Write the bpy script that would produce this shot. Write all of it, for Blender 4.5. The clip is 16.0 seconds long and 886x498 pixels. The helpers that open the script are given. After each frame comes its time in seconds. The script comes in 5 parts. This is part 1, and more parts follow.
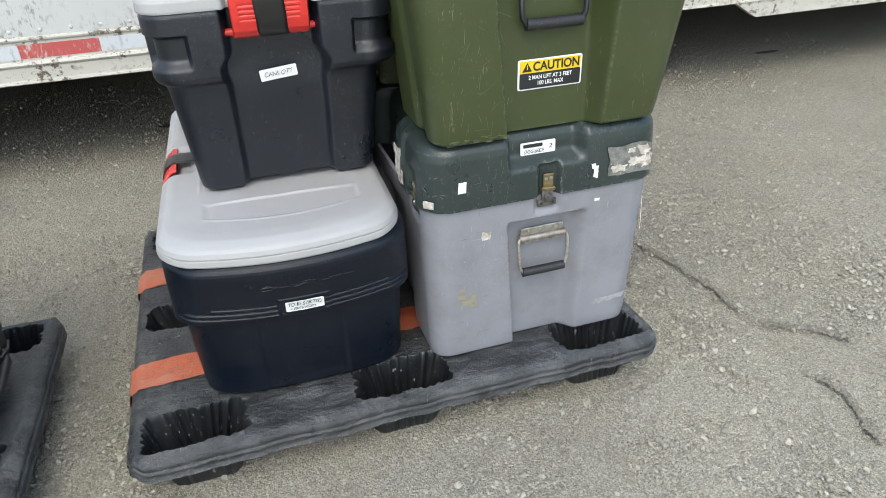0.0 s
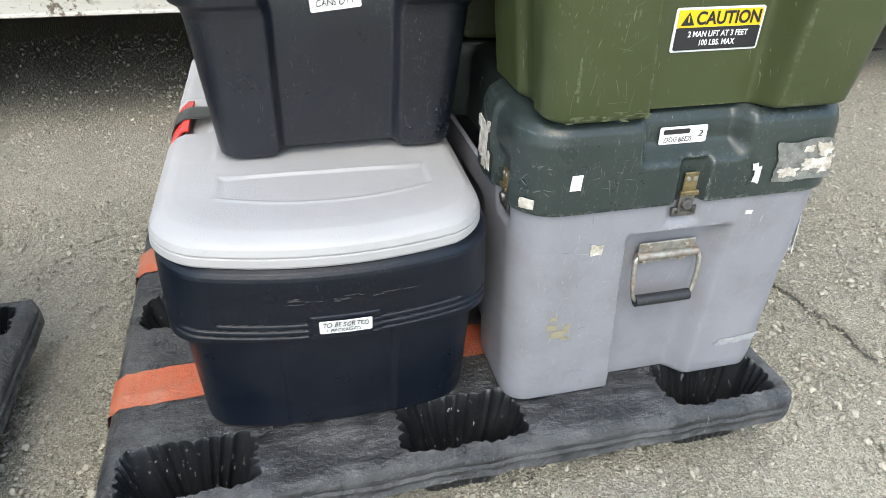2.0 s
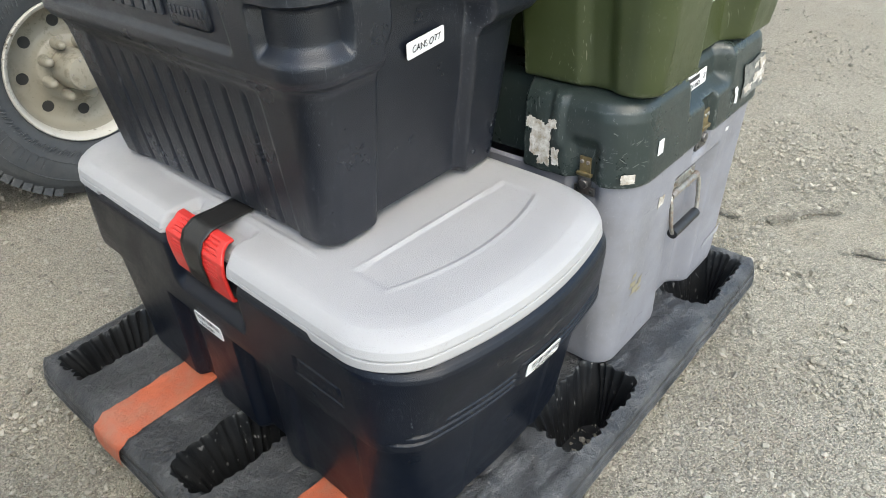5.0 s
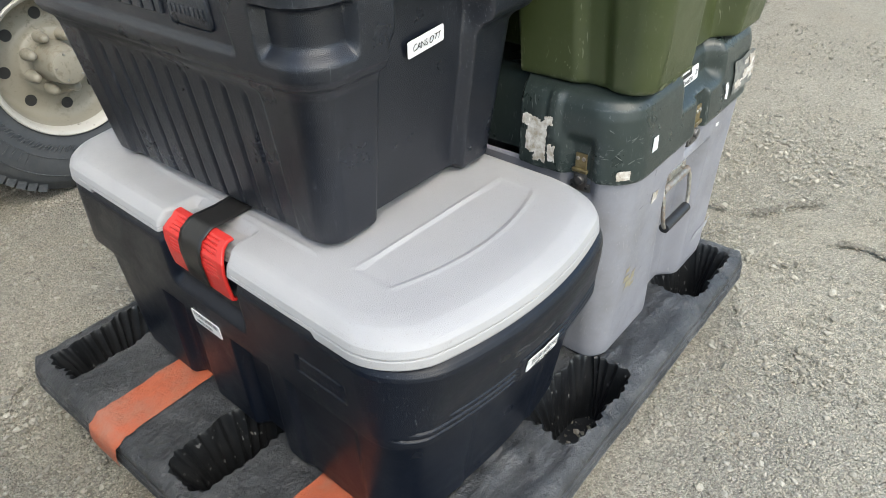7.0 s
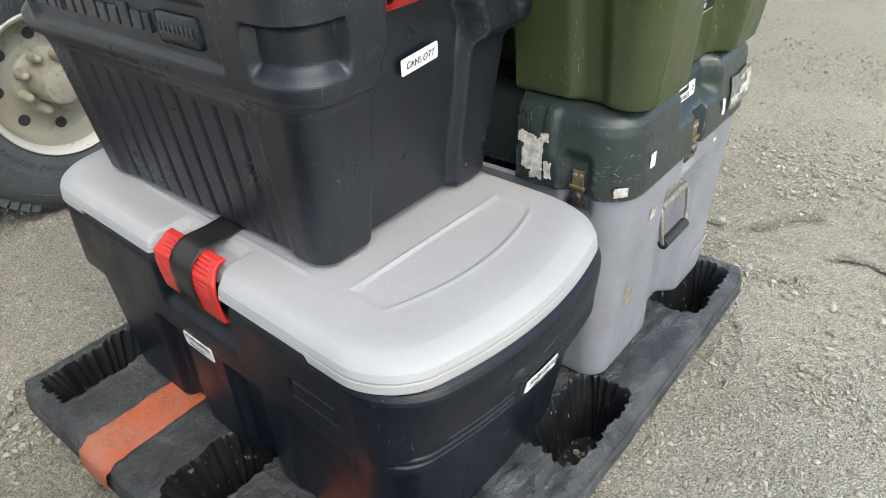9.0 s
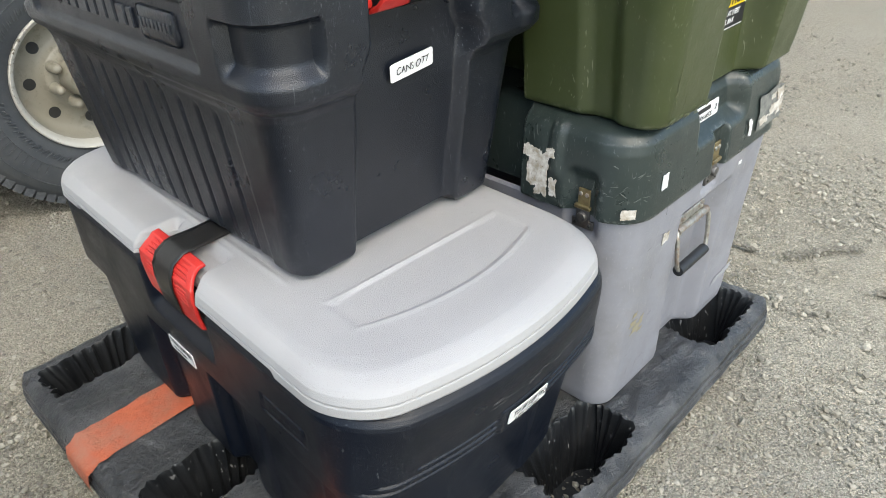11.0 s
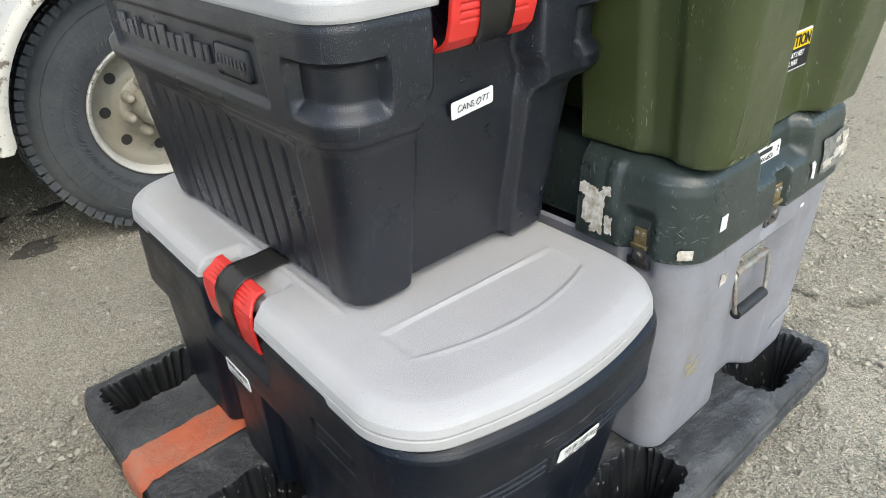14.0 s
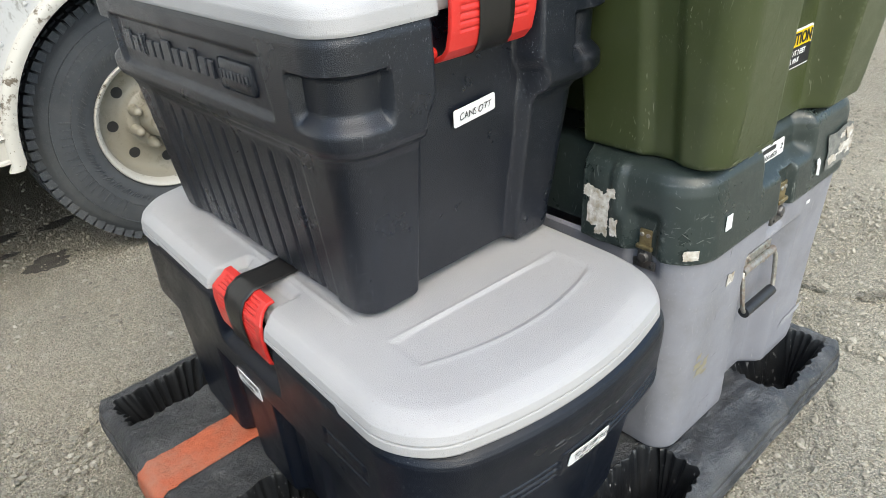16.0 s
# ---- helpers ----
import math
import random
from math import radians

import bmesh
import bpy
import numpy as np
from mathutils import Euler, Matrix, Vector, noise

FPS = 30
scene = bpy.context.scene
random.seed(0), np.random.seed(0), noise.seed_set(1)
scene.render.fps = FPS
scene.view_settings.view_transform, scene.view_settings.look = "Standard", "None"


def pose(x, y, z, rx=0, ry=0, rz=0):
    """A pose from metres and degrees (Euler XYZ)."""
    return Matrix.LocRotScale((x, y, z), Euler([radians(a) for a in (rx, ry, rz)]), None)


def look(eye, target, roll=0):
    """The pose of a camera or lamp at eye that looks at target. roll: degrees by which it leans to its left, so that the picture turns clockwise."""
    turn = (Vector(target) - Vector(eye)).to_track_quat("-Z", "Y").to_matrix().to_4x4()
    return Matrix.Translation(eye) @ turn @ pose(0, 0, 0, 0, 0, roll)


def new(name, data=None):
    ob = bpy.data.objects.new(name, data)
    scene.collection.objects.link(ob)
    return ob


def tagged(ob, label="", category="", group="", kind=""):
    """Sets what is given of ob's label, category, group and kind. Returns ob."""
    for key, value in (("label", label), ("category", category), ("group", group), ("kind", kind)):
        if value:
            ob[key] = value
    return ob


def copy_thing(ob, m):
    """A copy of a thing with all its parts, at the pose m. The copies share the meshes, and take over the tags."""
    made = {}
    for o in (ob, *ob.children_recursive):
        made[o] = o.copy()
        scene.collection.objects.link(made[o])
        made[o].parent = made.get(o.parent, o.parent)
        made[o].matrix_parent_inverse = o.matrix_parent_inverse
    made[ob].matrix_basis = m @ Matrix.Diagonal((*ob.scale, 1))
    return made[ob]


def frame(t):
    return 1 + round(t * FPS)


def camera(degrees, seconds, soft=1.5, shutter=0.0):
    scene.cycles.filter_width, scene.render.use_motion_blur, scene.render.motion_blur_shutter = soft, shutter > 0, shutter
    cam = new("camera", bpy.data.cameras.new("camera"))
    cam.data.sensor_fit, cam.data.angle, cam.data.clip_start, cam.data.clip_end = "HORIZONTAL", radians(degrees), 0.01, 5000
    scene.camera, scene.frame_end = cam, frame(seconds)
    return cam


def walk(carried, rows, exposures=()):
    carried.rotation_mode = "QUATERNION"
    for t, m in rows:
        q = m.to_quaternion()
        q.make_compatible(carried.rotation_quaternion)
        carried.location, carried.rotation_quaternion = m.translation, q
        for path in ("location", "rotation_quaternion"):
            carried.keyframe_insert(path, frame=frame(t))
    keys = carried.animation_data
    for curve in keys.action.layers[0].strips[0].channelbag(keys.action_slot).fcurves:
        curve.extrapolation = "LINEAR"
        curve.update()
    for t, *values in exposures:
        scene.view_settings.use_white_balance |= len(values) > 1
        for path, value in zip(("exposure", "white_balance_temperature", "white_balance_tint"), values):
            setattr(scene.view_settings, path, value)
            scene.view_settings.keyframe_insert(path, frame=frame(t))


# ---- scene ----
cam = camera(65.0, 16.0, soft=0.6)
PATH = [
    (0, (0.328, -1.142, 1.222), (0.836, 0.492, 0.186), -1.9),
    (0.3, (0.422, -0.99, 1.148), (0.695, 0.745, 0.191), -2.2),
    (0.5, (0.435, -0.878, 1.108), (0.594, 0.888, 0.182), 1.8),
    (0.6, (0.466, -0.847, 1.1), (0.538, 0.927, 0.179), 0.5),
    (0.9, (0.46, -0.78, 1.082), (0.492, 0.96, 0.096), -0.3),
    (1, (0.439, -0.763, 1.075), (0.503, 0.971, 0.082), 0.4),
    (1.2, (0.438, -0.748, 1.077), (0.496, 0.965, 0.046), -0.5),
    (1.5, (0.399, -0.754, 1.06), (0.528, 0.947, 0.016), 0.5),
    (2, (0.326, -0.769, 1.056), (0.765, 0.858, -0.022), 1.7),
    (2.5, (0.202, -0.646, 1.039), (0.793, 0.906, -0.076), 2.3),
    (3, (0.025, -0.528, 1.064), (0.734, 0.973, -0.05), 1.7),
    (3.5, (-0.144, -0.521, 1.103), (0.934, 0.793, 0.049), 1.1),
    (4, (-0.196, -0.42, 1.095), (0.965, 0.807, 0.024), -2.0),
    (6.5, (-0.247, -0.353, 1.112), (0.997, 0.718, -0.031), -2.8),
    (7, (-0.246, -0.349, 1.113), (0.993, 0.731, -0.027), -2.8),
    (7.5, (-0.247, -0.343, 1.109), (0.992, 0.739, -0.027), -2.7),
    (8, (-0.246, -0.343, 1.111), (1.0, 0.741, -0.018), -3.1),
    (8.5, (-0.241, -0.343, 1.11), (1.012, 0.753, 0.001), -2.9),
    (9, (-0.231, -0.34, 1.108), (1.032, 0.749, 0.005), -3.1),
    (11.5, (-0.139, -0.364, 1.086), (1.039, 0.851, 0.02), -2.0),
    (12, (-0.145, -0.35, 1.089), (1.023, 0.889, 0.04), -1.8),
    (12.5, (-0.15, -0.34, 1.087), (1.001, 0.923, 0.047), -1.9),
    (13, (-0.156, -0.34, 1.09), (0.982, 0.945, 0.064), -2.3),
    (13.5, (-0.157, -0.354, 1.092), (0.971, 0.948, 0.076), -2.7),
    (14, (-0.157, -0.361, 1.096), (0.973, 0.954, 0.098), -2.8),
    (14.5, (-0.16, -0.363, 1.101), (0.968, 0.964, 0.117), -3.3),
    (15, (-0.164, -0.361, 1.102), (0.953, 0.973, 0.115), -3.6),
    (15.5, (-0.163, -0.362, 1.101), (0.95, 0.973, 0.111), -4.0),
    (16, (-0.156, -0.366, 1.104), (0.958, 0.968, 0.114), -4.6),
]
walk(cam, [(t, look(eye, target, roll)) for t, eye, target, roll in PATH], exposures=[(0, 1.16, 6100, 1), (0.6, 1.40, 6000, 2), (2.5, 1.46, 6250, 1), (6.5, 1.36, 6300, 1), (16, 1.34, 6350, 1)])

from mathutils.geometry import delaunay_2d_cdt

# ---- light ----
world = bpy.data.worlds.new("overcast_sky")
scene.world = world
world.use_nodes = True
wn = world.node_tree.nodes
sky = wn.new("ShaderNodeTexSky")
sky.sky_type, sky.sun_disc = "NISHITA", False
sky.sun_elevation, sky.sun_rotation = radians(52), radians(200)
sky.air_density, sky.dust_density, sky.ozone_density = 1.0, 3.6, 1.0
wn["Background"].inputs["Strength"].default_value = 0.15
world.node_tree.links.new(sky.outputs["Color"], wn["Background"].inputs["Color"])
sun_data = bpy.data.lights.new("sun", "SUN")
sun_data.energy, sun_data.angle, sun_data.color = 1.5, radians(40), (1.0, 0.97, 0.93)
sun = new("sun", sun_data)
sun.matrix_world = pose(0, 0, 6, 38, 0, 160)


# ---- materials ----
def nodes_of(name):
    m = bpy.data.materials.new(name)
    m.use_nodes = True
    nt = m.node_tree
    return m, nt, nt.nodes, nt.links, nt.nodes["Principled BSDF"]


def noise_tex(nt, coord, scale, detail=4, rough=0.6, stretch=None):
    n = nt.nodes.new("ShaderNodeTexNoise")
    n.inputs["Scale"].default_value, n.inputs["Detail"].default_value, n.inputs["Roughness"].default_value = scale, detail, rough
    if stretch:
        mp = nt.nodes.new("ShaderNodeMapping")
        mp.inputs["Scale"].default_value = stretch
        nt.links.new(coord, mp.inputs["Vector"])
        nt.links.new(mp.outputs["Vector"], n.inputs["Vector"])
    else:
        nt.links.new(coord, n.inputs["Vector"])
    return n.outputs["Fac"]


def ramp(nt, fac, lo, hi, a=0.0, b=1.0):
    r = nt.nodes.new("ShaderNodeMapRange")
    r.inputs["From Min"].default_value, r.inputs["From Max"].default_value = lo, hi
    r.inputs["To Min"].default_value, r.inputs["To Max"].default_value = a, b
    nt.links.new(fac, r.inputs["Value"])
    return r.outputs["Result"]


def mix(nt, fac, a, b):
    x = nt.nodes.new("ShaderNodeMix")
    x.data_type = "RGBA"
    for sock, v in ((x.inputs["Factor"], fac), (x.inputs["A"], a), (x.inputs["B"], b)):
        if isinstance(v, bpy.types.NodeSocket):
            nt.links.new(v, sock)
        elif isinstance(v, (int, float)):
            sock.default_value = v
        else:
            sock.default_value = (*v, 1)
    return x.outputs["Result"]


def times(nt, a, b):
    x = nt.nodes.new("ShaderNodeMath")
    x.operation = "MULTIPLY"
    nt.links.new(a, x.inputs[0])
    if isinstance(b, (int, float)):
        x.inputs[1].default_value = b
    else:
        nt.links.new(b, x.inputs[1])
    return x.outputs[0]


def bump(nt, bsdf, height, strength, distance, before=None):
    b = nt.nodes.new("ShaderNodeBump")
    b.inputs["Strength"].default_value, b.inputs["Distance"].default_value = strength, distance
    nt.links.new(height, b.inputs["Height"])
    if before:
        nt.links.new(before, b.inputs["Normal"])
    nt.links.new(b.outputs["Normal"], bsdf.inputs["Normal"])
    return b.outputs["Normal"]


def coords(nt):
    return nt.nodes.new("ShaderNodeNewGeometry").outputs["Position"]


def plastic(name, colour, dark, rough, grain=900, grain_depth=0.0004, scuff=0.0, scuff_colour=(0.5, 0.5, 0.5), dust=0.0, dust_colour=(0.4, 0.38, 0.35), spec=0.5, fleck_scale=380, scratch=0.0, crease=0.0, tone=5, smears=0.22, worn=0.0, streaks=0.0):
    """Moulded plastic: two tones, leather grain, dust, pale scuffs and specks."""
    m, nt, ns, ln, b = nodes_of(name)
    c = coords(nt)
    col = mix(nt, ramp(nt, noise_tex(nt, c, tone, 6), 0.35, 0.65), colour, dark)
    if dust:
        d = times(nt, ramp(nt, noise_tex(nt, c, 9, 8, 0.7), 0.45, 0.75), dust)
        col = mix(nt, d, col, dust_colour)
    if scuff:
        area = ramp(nt, noise_tex(nt, c, 6, 4), 0.40, 0.60)
        fleck = ramp(nt, noise_tex(nt, c, fleck_scale, 2, 0.5, (1, 1, 0.55)), 0.66, 0.70)
        smear = ramp(nt, noise_tex(nt, c, 70, 5, 0.75, (1.0, 1.0, 0.5)), 0.60, 0.75)
        col = mix(nt, times(nt, times(nt, fleck, area), scuff), col, scuff_colour)
        col = mix(nt, times(nt, times(nt, smear, area), scuff * smears), col, scuff_colour)
    if scratch:
        # fine short scratches in several directions
        for k, (turn, sc) in enumerate((((0.3, 0.2, 0.5), 330), ((-0.7, 0.1, 1.2), 420), ((0.1, 0.9, -0.4), 380))):
            where = ramp(nt, noise_tex(nt, c, 8 + 5 * k, 4), 0.53, 0.66)
            mp = ns.new("ShaderNodeMapping")
            mp.inputs["Rotation"].default_value, mp.inputs["Scale"].default_value = turn, (1.0, 0.8, 0.05)
            warp = ns.new("ShaderNodeTexNoise")
            warp.inputs["Scale"].default_value = 9
            ln.new(c, warp.inputs["Vector"])
            vm = ns.new("ShaderNodeVectorMath")
            vm.operation = "MULTIPLY_ADD"
            ln.new(warp.outputs["Color"], vm.inputs[0])
            vm.inputs[1].default_value = (0.06, 0.06, 0.06)
            ln.new(c, vm.inputs[2])
            ln.new(vm.outputs[0], mp.inputs["Vector"])
            hair = ramp(nt, noise_tex(nt, mp.outputs["Vector"], sc, 1, 0.5), 0.69, 0.73)
            col = mix(nt, times(nt, times(nt, hair, where), scratch), col, scuff_colour)
    if streaks:
        # runs of tiny dried drops down the walls
        lane = ramp(nt, noise_tex(nt, c, 26, 4, 0.6, (1.0, 1.0, 0.12)), 0.54, 0.66)
        drop = ramp(nt, noise_tex(nt, c, 620, 2, 0.5, (1.0, 1.0, 0.5)), 0.64, 0.69)
        col = mix(nt, times(nt, times(nt, drop, lane), streaks), col, scuff_colour)
    if worn:
        # rubbed convex edges
        edge = ramp(nt, ns.new("ShaderNodeNewGeometry").outputs["Pointiness"], 0.515, 0.56)
        rubbed = ramp(nt, noise_tex(nt, c, 95, 6, 0.75), 0.50, 0.62)
        col = mix(nt, times(nt, times(nt, edge, rubbed), worn), col, scuff_colour)
    ln.new(col, b.inputs["Base Color"])
    ln.new(ramp(nt, noise_tex(nt, c, 14, 5), 0.3, 0.7, rough - 0.07, rough + 0.1), b.inputs["Roughness"])
    b.inputs["Specular IOR Level"].default_value = spec
    v = ns.new("ShaderNodeTexVoronoi")
    v.inputs["Scale"].default_value = grain
    ln.new(c, v.inputs["Vector"])
    first = bump(nt, b, v.outputs["Distance"], 0.5, grain_depth)
    second = bump(nt, b, noise_tex(nt, c, 25, 4), 0.25, 0.002, first)
    if crease:
        third = bump(nt, b, noise_tex(nt, c, 14, 7, 0.6, (0.5, 1.25, 1.0)), crease, 0.012, second)
        bump(nt, b, noise_tex(nt, c, 60, 6, 0.65), crease, 0.006, third)
    return m


M = {}
M["navy"] = plastic("black_blue_moulded_plastic", (0.0042, 0.0066, 0.0132), (0.0030, 0.0047, 0.0094), 0.31, 700, 0.0008, 0.5, (0.28, 0.29, 0.31), 0.02, (0.10, 0.10, 0.11), spec=0.68, fleck_scale=520, scratch=0.22, streaks=0.42, worn=0.12)
M["navy_clean"] = plastic("black_blue_smooth_plastic", (0.0046, 0.0072, 0.0142), (0.0034, 0.0054, 0.0106), 0.34, 700, 0.0005, 0.30, (0.20, 0.21, 0.22), 0.03, (0.10, 0.10, 0.11), spec=0.36, fleck_scale=420, scratch=0.2, streaks=0.25)
M["lidgrey"] = plastic("pale_grey_moulded_plastic", (0.392, 0.387, 0.387), (0.365, 0.360, 0.361), 0.46, 800, 0.0006, 0.35, (0.22, 0.20, 0.17), 0.08, (0.34, 0.30, 0.25), fleck_scale=300, smears=0.14)
M["casegrey"] = plastic("lavender_grey_worn_plastic", (0.27, 0.272, 0.303), (0.232, 0.234, 0.262), 0.46, 1200, 0.0002, 0.30, (0.43, 0.43, 0.42), 0.62, (0.160, 0.155, 0.152), scratch=0.55, smears=0.9, worn=0.6)
M["darkgreen"] = plastic("dark_grey_green_worn_plastic", (0.030, 0.041, 0.038), (0.022, 0.031, 0.029), 0.31, 1200, 0.0002, 0.25, (0.28, 0.30, 0.28), 0.12, (0.12, 0.13, 0.12), scratch=0.55, smears=0.9, fleck_scale=250, worn=0.7)
M["olive"] = plastic("olive_green_moulded_plastic", (0.050, 0.0630, 0.0212), (0.043, 0.0545, 0.0182), 0.38, 1200, 0.0002, 0.09, (0.27, 0.28, 0.20), 0.15, (0.115, 0.12, 0.075), scratch=0.6, smears=0.6, fleck_scale=250, worn=0.55)
M["red"] = plastic("red_clasp_plastic", (0.62, 0.035, 0.028), (0.55, 0.028, 0.024), 0.35, 1500, 0.0001, 0.1, (0.7, 0.4, 0.35))
M["tape"] = plastic("black_vinyl_tape", (0.012, 0.011, 0.011), (0.016, 0.015, 0.014), 0.36, 600, 0.0001)
M["pallet"] = plastic("recycled_black_plastic", (0.046, 0.048, 0.051), (0.019, 0.020, 0.022), 0.31, 420, 0.0010, 0.8, (0.27, 0.27, 0.26), 0.62, (0.135, 0.136, 0.138), spec=0.55, scratch=0.7, crease=1.0, smears=0.55, tone=22, worn=0.35)
M["pocket"] = plastic("darker_pocket_plastic", (0.013, 0.0145, 0.0165), (0.009, 0.0098, 0.0112), 0.36, 300, 0.0009, 0.9, (0.28, 0.28, 0.28), 0.15, (0.1, 0.1, 0.1), fleck_scale=110)
M["orange"] = plastic("faded_orange_plastic", (0.47, 0.120, 0.055), (0.36, 0.090, 0.042), 0.55, 300, 0.0007, 0.2, (0.24, 0.18, 0.15), 0.85, (0.40, 0.22, 0.155), crease=0.5, tone=18, scratch=0.4)
M["hardcase"] = plastic("matt_black_case_plastic", (0.012, 0.012, 0.013), (0.017, 0.017, 0.018), 0.42, 900, 0.0003, 0.15, (0.3, 0.3, 0.3), 0.1, (0.1, 0.1, 0.09))
M["rubber"] = plastic("black_rubber", (0.016, 0.017, 0.019), (0.022, 0.023, 0.025), 0.45, 500, 0.0002, 0.2, (0.3, 0.3, 0.3))
M["tyre"] = plastic("dusty_tyre_rubber", (0.066, 0.072, 0.079), (0.047, 0.052, 0.058), 0.72, 200, 0.0008, 0.1, (0.3, 0.3, 0.3), 0.55, (0.10, 0.10, 0.098), worn=0.15)
M["white"] = plastic("white_sticker_paper", (0.80, 0.80, 0.80), (0.77, 0.77, 0.77), 0.45, 1500, 0.00005)
M["ink"] = plastic("black_marker_ink", (0.015, 0.015, 0.017), (0.02, 0.02, 0.022), 0.5, 1500, 0.00005)
M["yellow"] = plastic("warning_yellow", (0.78, 0.56, 0.01), (0.75, 0.53, 0.01), 0.4, 1500, 0.00005)
M["torn"] = plastic("torn_paper_residue", (0.66, 0.64, 0.60), (0.34, 0.29, 0.22), 0.75, 400, 0.0008, 0.8, (0.10, 0.09, 0.08), tone=75, smears=0.8)
M["residue"] = plastic("grey_glue_residue", (0.22, 0.22, 0.20), (0.09, 0.095, 0.09), 0.6, 400, 0.0006, 0.8, (0.5, 0.5, 0.46), tone=60, smears=0.8)
M["scrape"] = plastic("dry_scraped_plastic", (0.10, 0.102, 0.105), (0.045, 0.046, 0.05), 0.6, 900, 0.0004, tone=140)
M["chalk"] = plastic("chalky_scraped_paint", (0.38, 0.385, 0.39), (0.27, 0.272, 0.30), 0.6, 900, 0.0003, tone=110)
M["stain"] = plastic("yellow_stain", (0.33, 0.285, 0.15), (0.28, 0.26, 0.21), 0.55, 900, 0.0002)

M["olive_scuff"] = plastic("dry_scratched_olive_plastic", (0.125, 0.138, 0.078), (0.075, 0.088, 0.040), 0.55, 900, 0.0003, tone=150)
M["green_scuff"] = plastic("dry_scratched_green_plastic", (0.15, 0.165, 0.15), (0.075, 0.09, 0.082), 0.55, 900, 0.0003, tone=150)
M["grey_scuff"] = plastic("dark_rubbed_grey_plastic", (0.135, 0.128, 0.128), (0.19, 0.185, 0.195), 0.55, 900, 0.0003, tone=150)


def metal(name, colour, dark, rough, rust=0.0):
    m, nt, ns, ln, b = nodes_of(name)
    c = coords(nt)
    col = mix(nt, ramp(nt, noise_tex(nt, c, 60, 5), 0.4, 0.65), colour, dark)
    if rust:
        r = times(nt, ramp(nt, noise_tex(nt, c, 35, 6, 0.7), 0.48, 0.6), rust)
        col = mix(nt, r, col, (0.20, 0.10, 0.05))
        ln.new(ramp(nt, r, 0, 1, 0.85, 0.1), b.inputs["Metallic"])
    else:
        b.inputs["Metallic"].default_value = 0.9
    ln.new(col, b.inputs["Base Color"])
    ln.new(ramp(nt, noise_tex(nt, c, 90, 4), 0.3, 0.7, rough - 0.1, rough + 0.15), b.inputs["Roughness"])
    bump(nt, b, noise_tex(nt, c, 300, 3), 0.3, 0.0006)
    return m


M["steel"] = metal("weathered_zinc_steel", (0.46, 0.45, 0.41), (0.30, 0.29, 0.26), 0.5, 0.5)
M["brass"] = metal("yellow_zinc_brass", (0.33, 0.27, 0.14), (0.19, 0.15, 0.08), 0.45, 0.2)
M["darksteel"] = metal("dark_steel", (0.22, 0.21, 0.20), (0.12, 0.12, 0.12), 0.45, 0.2)
M["alu"] = metal("bare_aluminium", (0.62, 0.63, 0.64), (0.48, 0.49, 0.5), 0.35)


def painted(name, colour, dirt, amount, streak, rough=0.4):
    """White trailer paint with mud spatter, runs and grime."""
    m, nt, ns, ln, b = nodes_of(name)
    c = coords(nt)
    grime = ramp(nt, noise_tex(nt, c, 2.5, 6, 0.65), 0.4, 0.7, 0, 0.35)
    col = mix(nt, grime, colour, [v * 0.78 for v in colour])
    patch = ramp(nt, noise_tex(nt, c, 4.5, 4), 0.44, 0.60)
    spat = ramp(nt, noise_tex(nt, c, 45, 6, 0.7, streak), 0.52, 0.6)
    col = mix(nt, times(nt, times(nt, spat, patch), amount), col, dirt)
    spots = ramp(nt, noise_tex(nt, c, 120, 3, 0.5, streak), 0.66, 0.7)
    col = mix(nt, times(nt, spots, 0.5 * amount), col, dirt)
    ln.new(col, b.inputs["Base Color"])
    ln.new(ramp(nt, grime, 0, 0.35, rough, rough + 0.2), b.inputs["Roughness"])
    bump(nt, b, noise_tex(nt, c, 60, 4), 0.15, 0.001)
    return m


M["trailer"] = painted("white_trailer_paint", (0.54, 0.54, 0.525), (0.17, 0.16, 0.13), 0.8, (1.2, 1.0, 0.55))
M["rail"] = painted("cream_white_rail_paint", (0.53, 0.51, 0.455), (0.12, 0.095, 0.065), 1.6, (1.0, 1.0, 1.0))
M["tape_red"] = painted("red_reflective_tape", (0.47, 0.10, 0.095), (0.52, 0.44, 0.41), 1.3, (1.5, 1, 0.5), 0.3)
M["tape_white"] = painted("silver_reflective_tape", (0.58, 0.61, 0.64), (0.36, 0.35, 0.32), 0.8, (1.5, 1, 0.5), 0.3)
M["rim"] = painted("grimy_cream_wheel_paint", (0.300, 0.278, 0.222), (0.150, 0.128, 0.090), 0.6, (1, 1, 1), 0.4)
# colour of the undercarriage, also painted as shade into screw and hand holes
M["dark"] = plastic("dark_undercarriage_and_hole_shade", (0.02, 0.02, 0.02), (0.03, 0.03, 0.028), 0.7, 100, 0.001)


